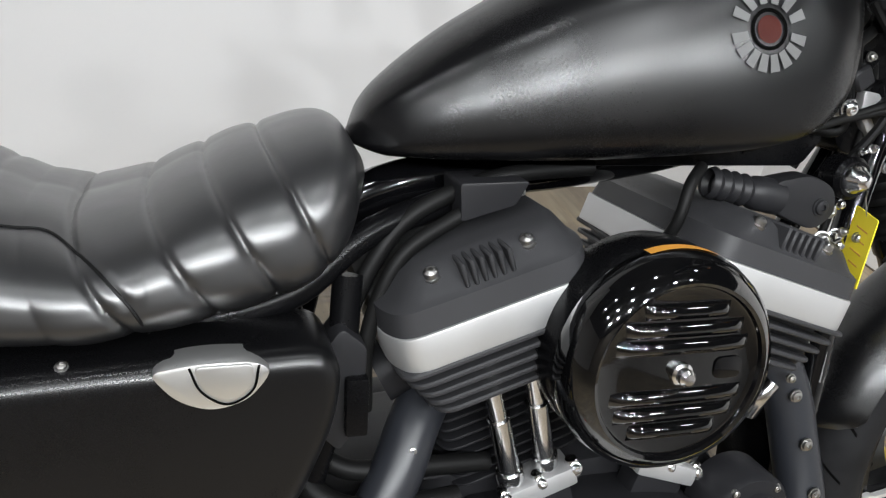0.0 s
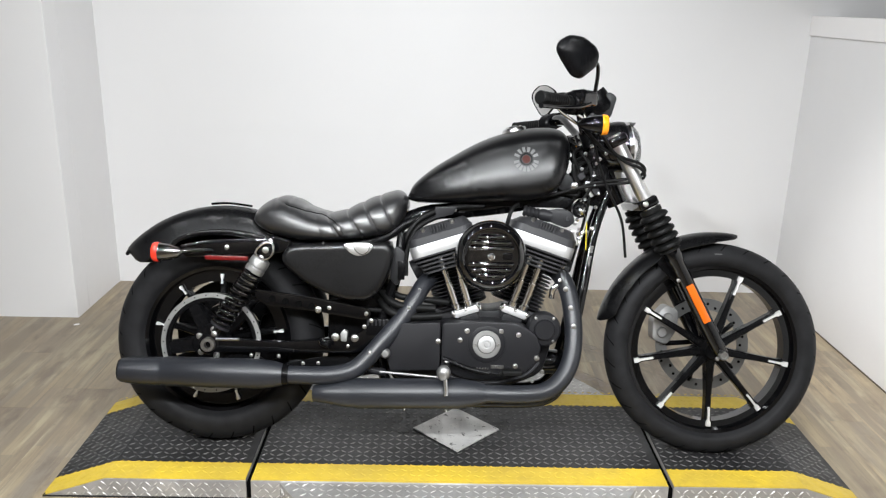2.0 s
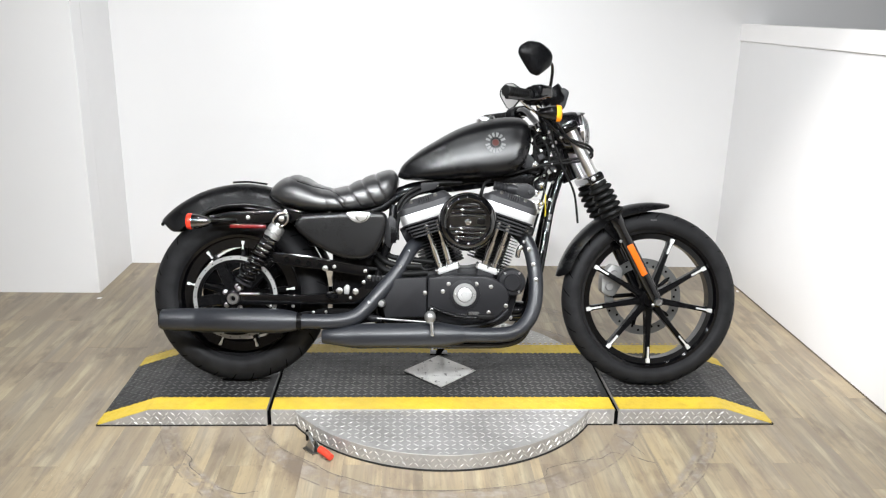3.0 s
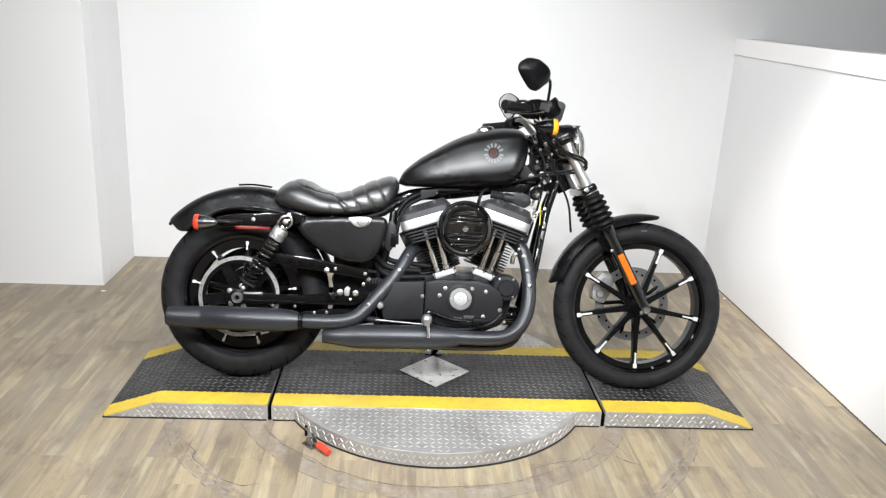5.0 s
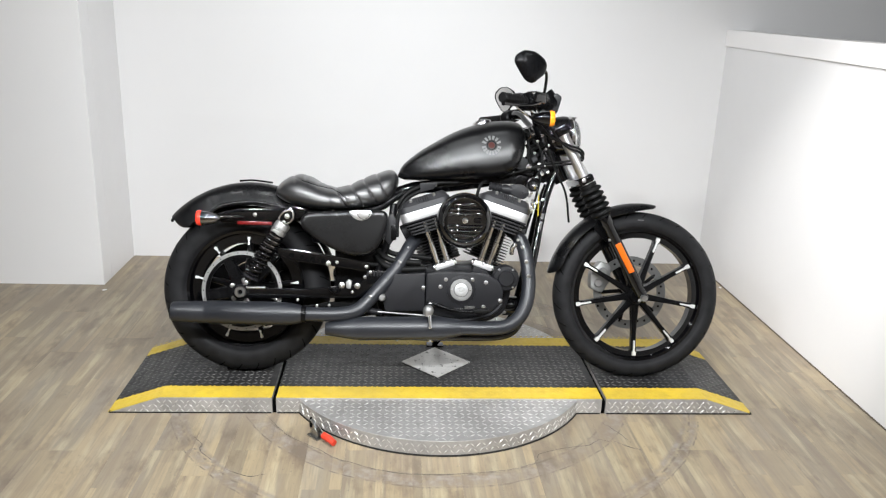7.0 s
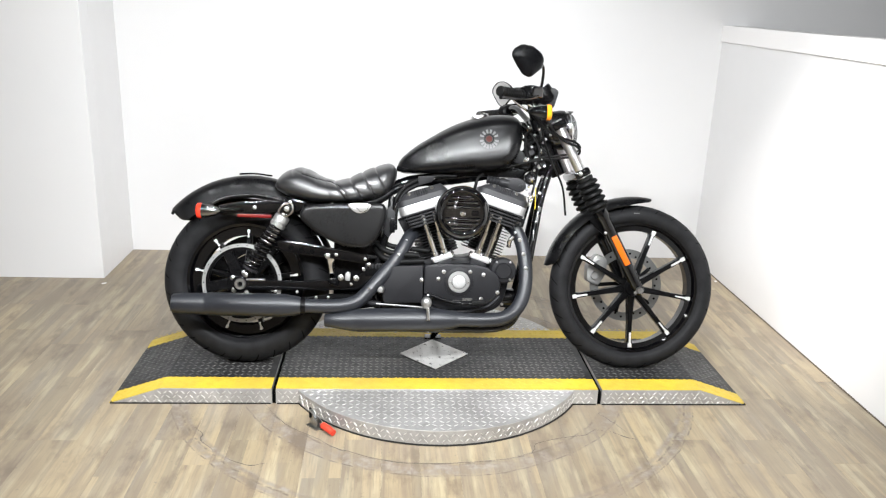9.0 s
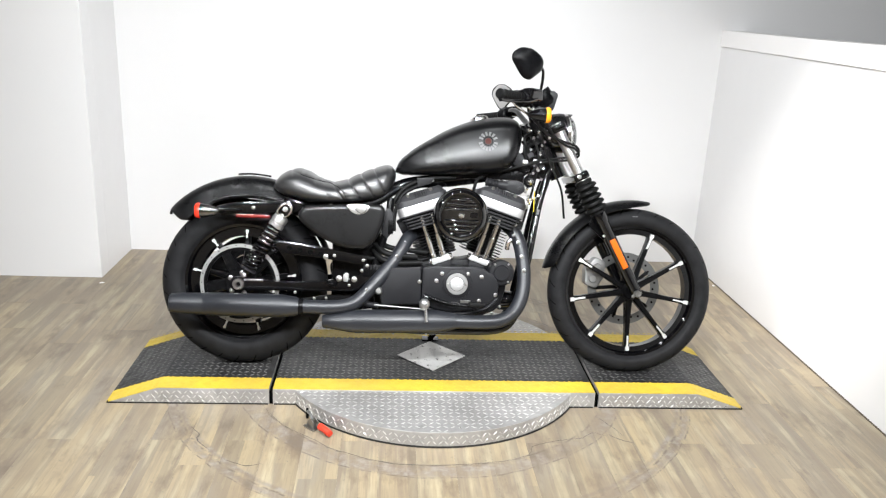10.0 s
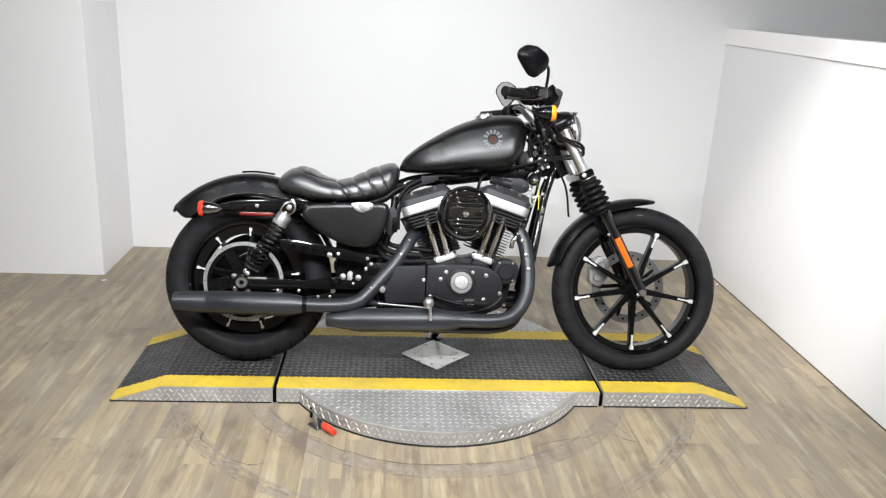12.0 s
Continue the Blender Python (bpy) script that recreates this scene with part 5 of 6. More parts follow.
# ---------- frame ----------
part("frame_tube", bm_tube([NECK0 + AX * 0.14, (0.98, 0, 0.775), (0.80, 0, 0.735), (0.62, 0, 0.715), (0.50, 0, 0.655)], 0.024, 18), GLOSS, bike, "gloss black backbone tube")
for s in (-1, 1):
    down = part("frame_tube", bm_tube([NECK0 + AX * 0.05 + V(-0.01, 0.02 * s, 0), (1.132, 0.042 * s, 0.668), (1.098, 0.072 * s, 0.49), (1.062, 0.092 * s, 0.30), (1.035, 0.10 * s, 0.205), (0.98, 0.105 * s, 0.166), (0.85, 0.108 * s, 0.158), (0.60, 0.11 * s, 0.162), (0.52, 0.11 * s, 0.215), (0.49, 0.11 * s, 0.33)], 0.0155, 16), GLOSS, bike, "gloss black frame tube")
    part("frame_tube", bm_tube([(0.72, 0.03 * s, 0.725), (0.58, 0.075 * s, 0.690), (0.50, 0.098 * s, 0.640), (0.38, 0.100 * s, 0.618), (0.18, 0.100 * s, 0.612)], 0.0135, 14), SATIN, bike)
    part("frame_tube", bm_tube([(0.555, 0.090 * s, 0.655), (0.545, 0.105 * s, 0.56), (0.515, 0.110 * s, 0.44), (0.49, 0.112 * s, 0.34), (0.49, 0.11 * s, 0.25)], 0.0135, 14), SATIN, bike)
    if s < 0:
        for z0, z1 in ((0.50, 0.535), (0.545, 0.60), (0.61, 0.63)):
            x0, x1 = 1.098 + (z0 - 0.49) * 0.19, 1.098 + (z1 - 0.49) * 0.19
            y0, y1 = -0.072 + (z0 - 0.49) * 0.165, -0.072 + (z1 - 0.49) * 0.165
            part("frame_sticker", bm_tube([(x0, y0 - 0.0060, z0), ((x0 + x1) / 2, (y0 + y1) / 2 - 0.0062, (z0 + z1) / 2), (x1, y1 - 0.0062, z1)], 0.0100, 10, 3), STICKER, down, "worn pale label", False)
part("regulator", bm_box((1.085, -0.05, 0.30), (1.105, 0.05, 0.44), 0.006, 2), SATIN, bike, "black finned voltage regulator")

# ---------- engine ----------
case = part("crankcase", bm_prism(rounded([(0.50, 0.42), (0.50, 0.24), (0.60, 0.195), (0.88, 0.195), (0.985, 0.24), (1.015, 0.34), (0.985, 0.42), (0.90, 0.445), (0.82, 0.425), (0.74, 0.445), (0.66, 0.43)], 0.03), -0.072, 0.125, 0.012), WRINKLE, bike, "black V-twin crankcase")
part("sprocket_cover", bm_prism(rounded([(0.508, 0.375), (0.560, 0.395), (0.678, 0.402), (0.678, 0.262), (0.56, 0.258), (0.535, 0.256), (0.522, 0.30)], 0.006), -0.163, -0.065, 0.007), WRINKLE, case, "black sprocket cover")
o = [(0.6815, 0.402), (0.760, 0.407)] + [(0.80, 0.409), (0.87, 0.408), (0.915, 0.400), (0.955, 0.375), (0.972, 0.335), (0.958, 0.292), (0.925, 0.262), (0.872, 0.243), (0.80, 0.236), (0.745, 0.242), (0.6815, 0.262)]
camcase = part("cam_cover", bm_prism(rounded(o, 0.012), -0.167, -0.065, 0.008), WRINKLE, case, "black cam cover")
part("cover_rim", bm_tube([(0.69, -0.166, 0.252), (0.745, -0.168, 0.234), (0.80, -0.168, 0.229), (0.872, -0.168, 0.236), (0.93, -0.166, 0.257), (0.966, -0.164, 0.292)], 0.007, 10), WRINKLE, camcase)
TM = axle_pose(0.812, 0.343, -0.166)
timer = part("timer_cover", bm_lathe([(0.055, 0.0), (0.054, 0.003), (0.050, 0.005), (0.0415, 0.0055), (0.0405, 0.0040)], TM, 56), WRINKLE, camcase, "black timer cover surround")
part("timer_ring", bm_lathe([(0.0405, 0.0040), (0.0405, 0.0078), (0.0390, 0.0090), (0.0270, 0.0090), (0.0255, 0.0066)], TM, 56), CAST, timer, "dull silver turned disc")
part("timer_centre", bm_lathe([(0.0250, 0.0066), (0.0245, 0.0095), (0.021, 0.0105), (0.012, 0.0105), (0.0105, 0.009), (0.007, 0.009), (0.006, 0.0105), (0, 0.0105)], TM, 40), ALU, timer, "bright turned centre")
for s in (-1, 1):
    screw((0.812 + 0.033 * s, -0.1750, 0.343), timer, 0.0045, h=0.003)
for x, z in ((0.755, 0.380), (0.853, 0.381), (0.904, 0.372), (0.735, 0.353), (0.897, 0.281), (0.958, 0.306)):
    part("screw", bm_bolt((x, -0.167, z), (0, -1, 0), 0.0062, 0.005), STEEL, camcase)
for x, z in ((0.672, 0.347),):
    part("screw", bm_bolt((x, -0.163, z), (0, -1, 0), 0.0062, 0.005), STEEL, case)
part("cover_plate", bm_box((0.826, -0.1705, 0.272), (0.864, -0.166, 0.283), 0.001, 1), STEEL, camcase, "small bright plate with worn print")
for i in range(5):
    part("print_bar", bm_box((0.784 + 0.0080 * i, -0.1685, 0.2690), (0.7890 + 0.0080 * i, -0.166, 0.2745), 0.0005, 1), STEEL, camcase)
for i in range(7):
    part("cover_fin", bm_box((0.842 + 0.006 * i, -0.170, 0.264), (0.845 + 0.006 * i, -0.166, 0.279), 0.0006, 1), WRINKLE, camcase)
OF = axle_pose(0.980, 0.387, -0.10)
filt = part("gear_housing", bm_lathe([(0.049, 0.0), (0.049, 0.045), (0.044, 0.052), (0.031, 0.054), (0.029, 0.060), (0.027, 0.062), (0, 0.062)], OF, 40), WRINKLE, case, "round black accessory cover")
for a in (52, -52, 128):
    screw((0.980 + 0.041 * math.cos(radians(a)), -0.150, 0.387 + 0.041 * math.sin(radians(a))), filt, 0.0058)
part("oil_filter", bm_lathe([(0.0, 0.0), (0.036, 0.0), (0.038, 0.004), (0.038, 0.075), (0.034, 0.085), (0, 0.087)], frame_of((0.985, -0.02, 0.27), (1.2, -0.02, 0.265)), 32), GLOSS, bike, "gloss black oil filter")
for p in ((0.984, -0.10, 0.254), (0.952, -0.12, 0.229), (1.01, -0.10, 0.38), (1.018, -0.09, 0.345)):
    screw(p, case, 0.0065)
part("oil_fitting", bm_tube([(1.005, -0.09, 0.475), (1.008, -0.10, 0.50), (1.02, -0.10, 0.515)], 0.009, 10), CHROME, case, "bright oil line fitting")
part("primary_cover", bm_prism(rounded([(0.30, 0.40), (0.34, 0.26), (0.55, 0.21), (0.85, 0.22), (0.92, 0.32), (0.86, 0.42), (0.6, 0.42)], 0.05), 0.125, 0.185, 0.015), WRINKLE, case, "black primary cover")


def cylinder(ox, oz, deg, name):
    """A cylinder with its fins, head, rocker cover and pushrod tubes; u runs along the rocker cover, v up the bore."""
    th = radians(deg)
    F = Matrix((V(math.cos(th), 0, math.sin(th)), V(0, 1, 0), V(-math.sin(th), 0, math.cos(th)))).transposed().to_4x4()
    F.translation = (ox, 0, oz)

    def put(b):
        bmesh.ops.transform(b, matrix=F, verts=b.verts[:])
        return b

    cyl = part(name, put(bm_lathe([(0.054, -0.20), (0.054, -0.03)], None, 40)), WRINKLE, bike, "black finned engine cylinder")
    for i in range(11):
        v = -0.198 + i * 0.0112
        o = rounded([(-0.066, -0.086), (0.066, -0.086), (0.079, -0.05), (0.079, 0.05), (0.066, 0.079), (-0.066, 0.079), (-0.079, 0.05), (-0.079, -0.05)], 0.012, 3)
        b = bm_prism(o, 0, 0.0030, 0.0008, seg=1)
        bmesh.ops.transform(b, matrix=Matrix.Translation((0, 0, v)) @ Matrix.Rotation(radians(-90), 4, "X") @ Matrix.Diagonal((1, -1, 1, 1)), verts=b.verts[:])
        part("fin", put(b), WRINKLE, cyl)
    # head fins, shorter towards the bore
    for i in range(5):
        v = -0.072 + i * 0.0122
        w = 0.074 + 0.0058 * i
        d0 = -0.146 - 0.0028 * i
        o = rounded([(-w, -d0 * 0.70), (-w, d0), (w, d0), (w, -d0 * 0.70)], 0.02, 4)
        b = bm_prism(o, 0, 0.0052, 0.0014, seg=1)
        bmesh.ops.transform(b, matrix=Matrix.Translation((0, 0, v)) @ Matrix.Rotation(radians(-90), 4, "X") @ Matrix.Diagonal((1, -1, 1, 1)), verts=b.verts[:])
        part("head_fin", put(b), HEADGREY, cyl)
    part("head_core", put(bm_box((-0.080, -0.134, -0.070), (0.080, 0.09, -0.008), 0.01, 2)), WRINKLE, cyl)
    o = rounded([(-0.100, -0.122), (-0.085, -0.156), (0.085, -0.156), (0.102, -0.122), (0.102, 0.10), (-0.100, 0.10)], 0.018, 5)
    b = bm_prism(o, 0, 0.033, 0.0025)
    bmesh.ops.transform(b, matrix=Matrix.Translation((0, 0, 0.0145)) @ Matrix.Rotation(radians(-90), 4, "X"), verts=b.verts[:])
    part("rocker_base", put(b), ALU, cyl, "bright machined rocker base")
    # rocker cover: a stepped lid that narrows upward
    b = bmesh.new()
    rings = []
    for k, (v, du, dy) in enumerate(((0.0148, 0.0, 0.0), (0.036, 0.002, 0.002), (0.041, 0.010, 0.010), (0.056, 0.022, 0.022), (0.062, 0.034, 0.036))):
        o = rounded([(-0.099 + du * 1.4, -0.120 + dy), (-0.084 + du, -0.154 + dy), (0.084 - du * 0.5, -0.154 + dy), (0.101 - du * 0.6, -0.120 + dy), (0.101 - du * 0.6, 0.095 - dy), (-0.099 + du * 1.4, 0.095 - dy)], 0.018, 5)
        rings.append([b.verts.new((u, y, v)) for u, y in o])
    for p, q in zip(rings, rings[1:]):
        for k in range(len(p)):
            b.faces.new((p[k], p[(k + 1) % len(p)], q[(k + 1) % len(p)], q[k]))
    b.faces.new(rings[-1])
    lid = part("rocker_cover", put(b), HEADGREY, cyl, "charcoal rocker cover")
    for i in range(6):
        b = bm_box((-0.022 + i * 0.0085, -0.148, 0.038), (-0.0178 + i * 0.0085, -0.098, 0.0615), 0.0015, 1)
        part("cover_rib", put(b), HEADGREY, lid)
    for u in (-0.045, 0.044):
        m = F @ V(u, -0.130, 0.052)
        part("cover_bolt", bm_bolt(m, F.to_3x3() @ V(0, -0.35, 1), 0.0068, 0.009), STEEL, lid)
    part("port", put(bm_lathe([(0.026, 0.0), (0.030, 0.02), (0.030, 0.05)], Matrix.Translation((-0.06 if deg > 0 else 0.06, -0.06, -0.045)) @ Matrix.Rotation(radians(-100 if deg > 0 else 100), 4, "Y"), 24)), WRINKLE, cyl)


cylinder(0.678, 0.628, 18.0, "rear_cylinder")
cylinder(0.965, 0.639, -18.0, "front_cylinder")
for s, rods in ((1, (((0.760, 0.445), (0.711, 0.607)), ((0.725, 0.432), (0.670, 0.594)))), (-1, (((0.920, 0.434), (0.967, 0.592)), ((0.886, 0.446), (0.934, 0.608))))):
    for (x0, z0), (x1, z1) in rods:
        a, b2 = V(x0, -0.100, z0), V(x1, -0.134, z1)
        d = (b2 - a).normalized()
        rod = part("pushrod_tube", bm_rod(a, b2, 0.0088, seg=20), CHROME, bike, "chrome pushrod tube")
        part("tube_collar", bm_rod(a + d * 0.004, a + d * 0.020, 0.0138, seg=20), CHROME, rod)
        part("tube_sleeve", bm_rod(a + d * 0.018, a + d * 0.092, 0.0112, seg=20), CHROME, rod)
    cx, cz = (0.752, 0.441) if s > 0 else (0.895, 0.442)
    th = radians(19 * s)
    F = Matrix.Translation((cx, -0.100, cz - 0.010)) @ Matrix.Rotation(-th, 4, "Y")
    blk = part("tappet_block", bm_box((-0.037, -0.018, -0.012), (0.037, 0.022, 0.009), 0.004, 2), ALU, bike, "bright aluminium tappet block")
    blk.matrix_basis = F
    part("tappet_foot", bm_box((-0.030, -0.012, -0.040), (0.030, 0.02, -0.013), 0.005, 2), WRINKLE, blk)
    for u in (-0.038, 0.0, 0.038):
        part("block_bolt", bm_bolt((u, -0.014, 0.004), (0, -1, 0.4), 0.0055, 0.006), CHROME, blk)
        part("block_ear", bm_lathe([(0, 0.008), (0.006, 0.008), (0.0075, 0.005), (0.0075, -0.012)], Matrix.Translation((u, -0.006, 0.004)), 16), CHROME, blk)

# air cleaner
AM = axle_pose(0.816, 0.6, 0.0)
ac = part("air_cleaner", bm_lathe([(0.070, 0.115), (0.094, 0.118), (0.099, 0.126), (0.1015, 0.150), (0.1015, 0.176), (0.099, 0.183)], AM, 96), SATIN, bike, "round black air cleaner")
part("cover_shell", bm_lathe([(0.099, 0.180), (0.1020, 0.184), (0.1020, 0.192), (0.098, 0.206), (0.089, 0.218), (0.0815, 0.2215), (0.0785, 0.2200), (0.0770, 0.2165), (0.075, 0.2155), (0.05, 0.2165), (0.0, 0.2180)], AM, 112), LACQUER, ac, "gloss black domed cover")
for k, (dz, half) in enumerate(((0.056, 0.040), (0.040, 0.056), (0.0245, 0.063), (-0.021, 0.064), (-0.037, 0.058), (-0.053, 0.043))):
    b = bmesh.new()
    rings = []
    for i in range(19):
        u = -1 + 2 * i / 18
        e = max(0.0, 1 - abs(u) ** 5) ** 0.5
        rings.append([b.verts.new((0.816 + half * u, -0.2155 - q * e, 0.6 + dz + z)) for q, z in ((0.0, -0.0078), (0.0052, -0.0055), (0.0082, -0.0012), (0.0080, 0.0020), (0.0052, 0.0052), (0.0, 0.0070))])
    for p, q in zip(rings, rings[1:]):
        for j in range(5):
            b.faces.new((p[j], p[j + 1], q[j + 1], q[j]))
    part("louver", b, LACQUER, ac)
part("cover_bolt", bm_lathe([(0.0100, 0.216), (0.0100, 0.221), (0.0075, 0.2225), (0.0075, 0.229), (0.005, 0.232), (0, 0.2325)], AM, 24), CHROME, ac, "bright cover bolt")
part("emblem_plate", bm_prism(rounded([(0.848, 0.592), (0.848, 0.612), (0.876, 0.612), (0.876, 0.592)], 0.008), -0.2185, -0.214, 0.001), GLOSS, ac, "plain dark emblem plate")
b = bmesh.new()
p = []
for i in range(13):
    a = radians(68 + 38 * i / 12)
    p.append([b.verts.new(AM @ V(r * math.cos(a), r * math.sin(a), h)) for r, h in ((0.1025, 0.181), (0.1028, 0.187), (0.1026, 0.193))])
for q, r in zip(p, p[1:]):
    for j in range(2):
        b.faces.new((q[j], q[j + 1], r[j + 1], r[j]))
part("warning_sticker", b, WARN, ac, "orange-brown warning sticker")

# ---------- exhaust ----------
def pipe(points, r, name, label):
    return part(name, bm_tube(points, r, 24, 10), PIPEBLACK, bike, label)


rp = pipe([(0.668, -0.030, 0.525), (0.645, -0.060, 0.522), (0.622, -0.088, 0.500), (0.600, -0.112, 0.462), (0.564, -0.134, 0.406), (0.514, -0.160, 0.346), (0.464, -0.182, 0.290), (0.425, -0.196, 0.261), (0.36, -0.206, 0.2485), (0.235, -0.208, 0.2475)], 0.0255, "exhaust_pipe", "black rear exhaust pipe with heat shield")
fp = pipe([(1.000, -0.050, 0.572), (1.032, -0.072, 0.540), (1.054, -0.085, 0.495), (1.066, -0.100, 0.435), (1.070, -0.122, 0.372), (1.060, -0.148, 0.300), (1.030, -0.170, 0.245), (0.980, -0.188, 0.213), (0.91, -0.199, 0.206), (0.795, -0.200, 0.206)], 0.0262, "exhaust_pipe", "black front exhaust pipe with heat shield")
m1 = part("muffler", bm_lathe([(0.0, 0.0), (0.029, 0.0), (0.034, 0.004), (0.0375, 0.030), (0.040, 0.115), (0.0400, 0.128), (0.0422, 0.131), (0.0422, 0.40), (0.036, 0.445), (0.030, 0.466), (0.0275, 0.478)], frame_of((-0.232, -0.210, 0.249), (0.25, -0.208, 0.2475)), 48), PIPEBLACK, bike, "black slash-cut muffler")
m2 = part("muffler", bm_lathe([(0.0, 0.0), (0.020, 0.0), (0.024, 0.004), (0.030, 0.045), (0.0405, 0.105), (0.0410, 0.118), (0.0430, 0.122), (0.0430, 0.415), (0.041, 0.430), (0.034, 0.470), (0.0285, 0.492)], frame_of((0.318, -0.205, 0.195), (0.81, -0.200, 0.206)), 48), PIPEBLACK, bike, "black lower muffler")
part("muffler_outlet", bm_lathe([(0.0300, -0.0015), (0.022, -0.0015), (0.022, 0.05), (0, 0.05)], frame_of((-0.232, -0.210, 0.249), (0.25, -0.208, 0.2475)), 32), SHADOW_GAP, m1)
part("clamp_band", bm_lathe([(0.0285, 0.462), (0.0305, 0.463), (0.0305, 0.480), (0.0285, 0.481)], frame_of((-0.232, -0.210, 0.249), (0.25, -0.208, 0.2475)), 40), SATIN, m1)
for m, sx in ((m1, (-0.02, 0.10)), (m2, (0.47, 0.58, 0.70))):
    for x in sx:
        screw((x, -0.215, 0.2075 if m == m1 else 0.160), m, 0.005, d=(0, -0.3, -1))
for p, d in (((0.613, -0.120, 0.492), (-0.1, -1, 0.1)), ((0.584, -0.148, 0.440), (-0.2, -1, 0.2)), ((0.478, -0.200, 0.316), (-0.3, -1, 0.3))):
    screw(p, rp, 0.0062, d=d)
for p, d in (((1.044, -0.111, 0.503), (0.0, -1, 0)), ((1.058, -0.125, 0.450), (0.0, -1, 0)), ((1.066, -0.142, 0.398), (0.0, -1, 0))):
    screw(p, fp, 0.0085, STEEL, d=d)

# ---------- foot controls ----------
peg = part("foot_peg", bm_tube([(0.700, -0.16, 0.285), (0.698, -0.20, 0.283), (0.697, -0.235, 0.281)], 0.012, 14), RUBBER, bike, "black rubber foot peg")
part("peg_knob", bm_lathe([(0, 0.020), (0.010, 0.018), (0.0175, 0.010), (0.0200, 0.0), (0.0175, -0.012), (0.010, -0.022), (0, -0.024)], frame_of((0.690, -0.246, 0.274), (0.691, -0.250, 0.4)), 24), CAST, peg, "worn metal peg end")
part("peg_stop", bm_rod((0.695, -0.252, 0.256), (0.698, -0.260, 0.210), 0.0068, seg=14), CHROME, peg, "bright peg feeler pin")
part("brake_rod", bm_rod((0.505, -0.185, 0.258), (0.680, -0.200, 0.249), 0.0036, seg=10), CAST, bike, "thin steel brake rod")
part("rod_clevis", bm_tube([(0.452, -0.165, 0.268), (0.485, -0.170, 0.258), (0.520, -0.178, 0.255)], 0.0105, 12), WRINKLE, bike, "black brake rod clevis")
screw((0.460, -0.178, 0.267), bike, 0.008)
part("pivot_knob", bm_lathe([(0.0, 0.014), (0.010, 0.013), (0.0145, 0.007), (0.0150, 0.0), (0.0120, -0.012)], axle_pose(0.520, 0.310, -0.172), 24), CAST, bike, "dull metal pivot end")
for p in ((0.136, -0.19, 0.297), (0.215, -0.19, 0.297), (0.285, -0.19, 0.277), (0.329, -0.19, 0.279), (0.411, -0.17, 0.327)):
    screw(p, bike, 0.0062)
for x, z, q in ((0.371, 0.349, 0.0095), (0.428, 0.347, 0.0090), (0.320, 0.428, 0.0080)):
    part("frame_bolt", bm_bolt((x, -0.148, z), (0, -1, 0), q, 0.009), STEEL, bike, "bright frame bolt")
part("frame_lug", bm_prism(rounded([(0.387, 0.338), (0.404, 0.336), (0.408, 0.366), (0.396, 0.372), (0.386, 0.362)], 0.004), -0.152, -0.135, 0.002), CAST, bike, "pale metal frame lug")
part("brake_pedal", bm_tube([(0.688, -0.18, 0.30), (0.78, -0.205, 0.272), (0.86, -0.22, 0.268), (0.90, -0.22, 0.272)], 0.0075, 12), SATIN, bike, "black brake pedal")
part("pedal_pad", bm_box((0.855, -0.245, 0.268), (0.91, -0.205, 0.282), 0.004, 2), RUBBER, bike, "black rubber pedal pad")
for p in ((0.697, -0.200, 0.291), (0.712, -0.170, 0.288), (0.455, -0.14, 0.38), (0.475, -0.15, 0.40)):
    screw(p, bike, 0.0075)
part("rear_peg", bm_tube([(0.33, -0.14, 0.335), (0.34, -0.17, 0.332), (0.36, -0.18, 0.33)], 0.009, 10), SATIN, bike)
part("master_reservoir", bm_box((0.46, -0.145, 0.355), (0.53, -0.115, 0.405), 0.006, 2), SATIN, bike, "black brake reservoir")
for i in range(6):
    part("reservoir_rib", bm_box((0.463 + i * 0.0115, -0.149, 0.385), (0.469 + i * 0.0115, -0.144, 0.402), 0.001, 1), PLASTIC, bike)

# ---------- hoses, coil cover, horn side parts and key switch ----------
for pts, r in (([(0.50, -0.10, 0.478), (0.535, -0.125, 0.452), (0.58, -0.13, 0.440), (0.66, -0.12, 0.436)], 0.0115),
               ([(0.495, -0.10, 0.455), (0.53, -0.13, 0.425), (0.59, -0.135, 0.412), (0.68, -0.12, 0.415)], 0.0115),
               ([(0.50, -0.06, 0.50), (0.55, -0.10, 0.470), (0.61, -0.10, 0.462), (0.70, -0.09, 0.452)], 0.010),
               ([(0.545, -0.075, 0.52), (0.553, -0.085, 0.60), (0.580, -0.082, 0.665), (0.620, -0.072, 0.706), (0.70, -0.062, 0.735), (0.80, -0.05, 0.742)], 0.0085),
               ([(0.57, -0.105, 0.53), (0.572, -0.10, 0.60), (0.60, -0.095, 0.67), (0.66, -0.085, 0.708)], 0.0075),
               ([(0.86, -0.085, 0.660), (0.868, -0.105, 0.700), (0.880, -0.10, 0.735), (0.90, -0.085, 0.750)], 0.006)):
    part("hose", bm_tube(pts, r, 12, 8), RUBBER, bike, "black rubber hose")
part("coil_cover", bm_prism(rounded([(0.652, 0.736), (0.718, 0.738), (0.706, 0.716), (0.655, 0.701)], 0.004), -0.094, -0.04, 0.003), PLASTIC, bike, "dark grey plastic wiring cover")
screw((0.712, -0.088, 0.727), bike, 0.0045)
part("electrics_box", bm_prism(rounded([(0.545, 0.62), (0.568, 0.60), (0.565, 0.53), (0.545, 0.50), (0.525, 0.52), (0.53, 0.60)], 0.008), -0.125, -0.08, 0.005), PLASTIC, bike, "dark plastic connector box")
part("connector", bm_box((0.548, -0.135, 0.520), (0.568, -0.12, 0.575), 0.003, 2), SATIN, bike)
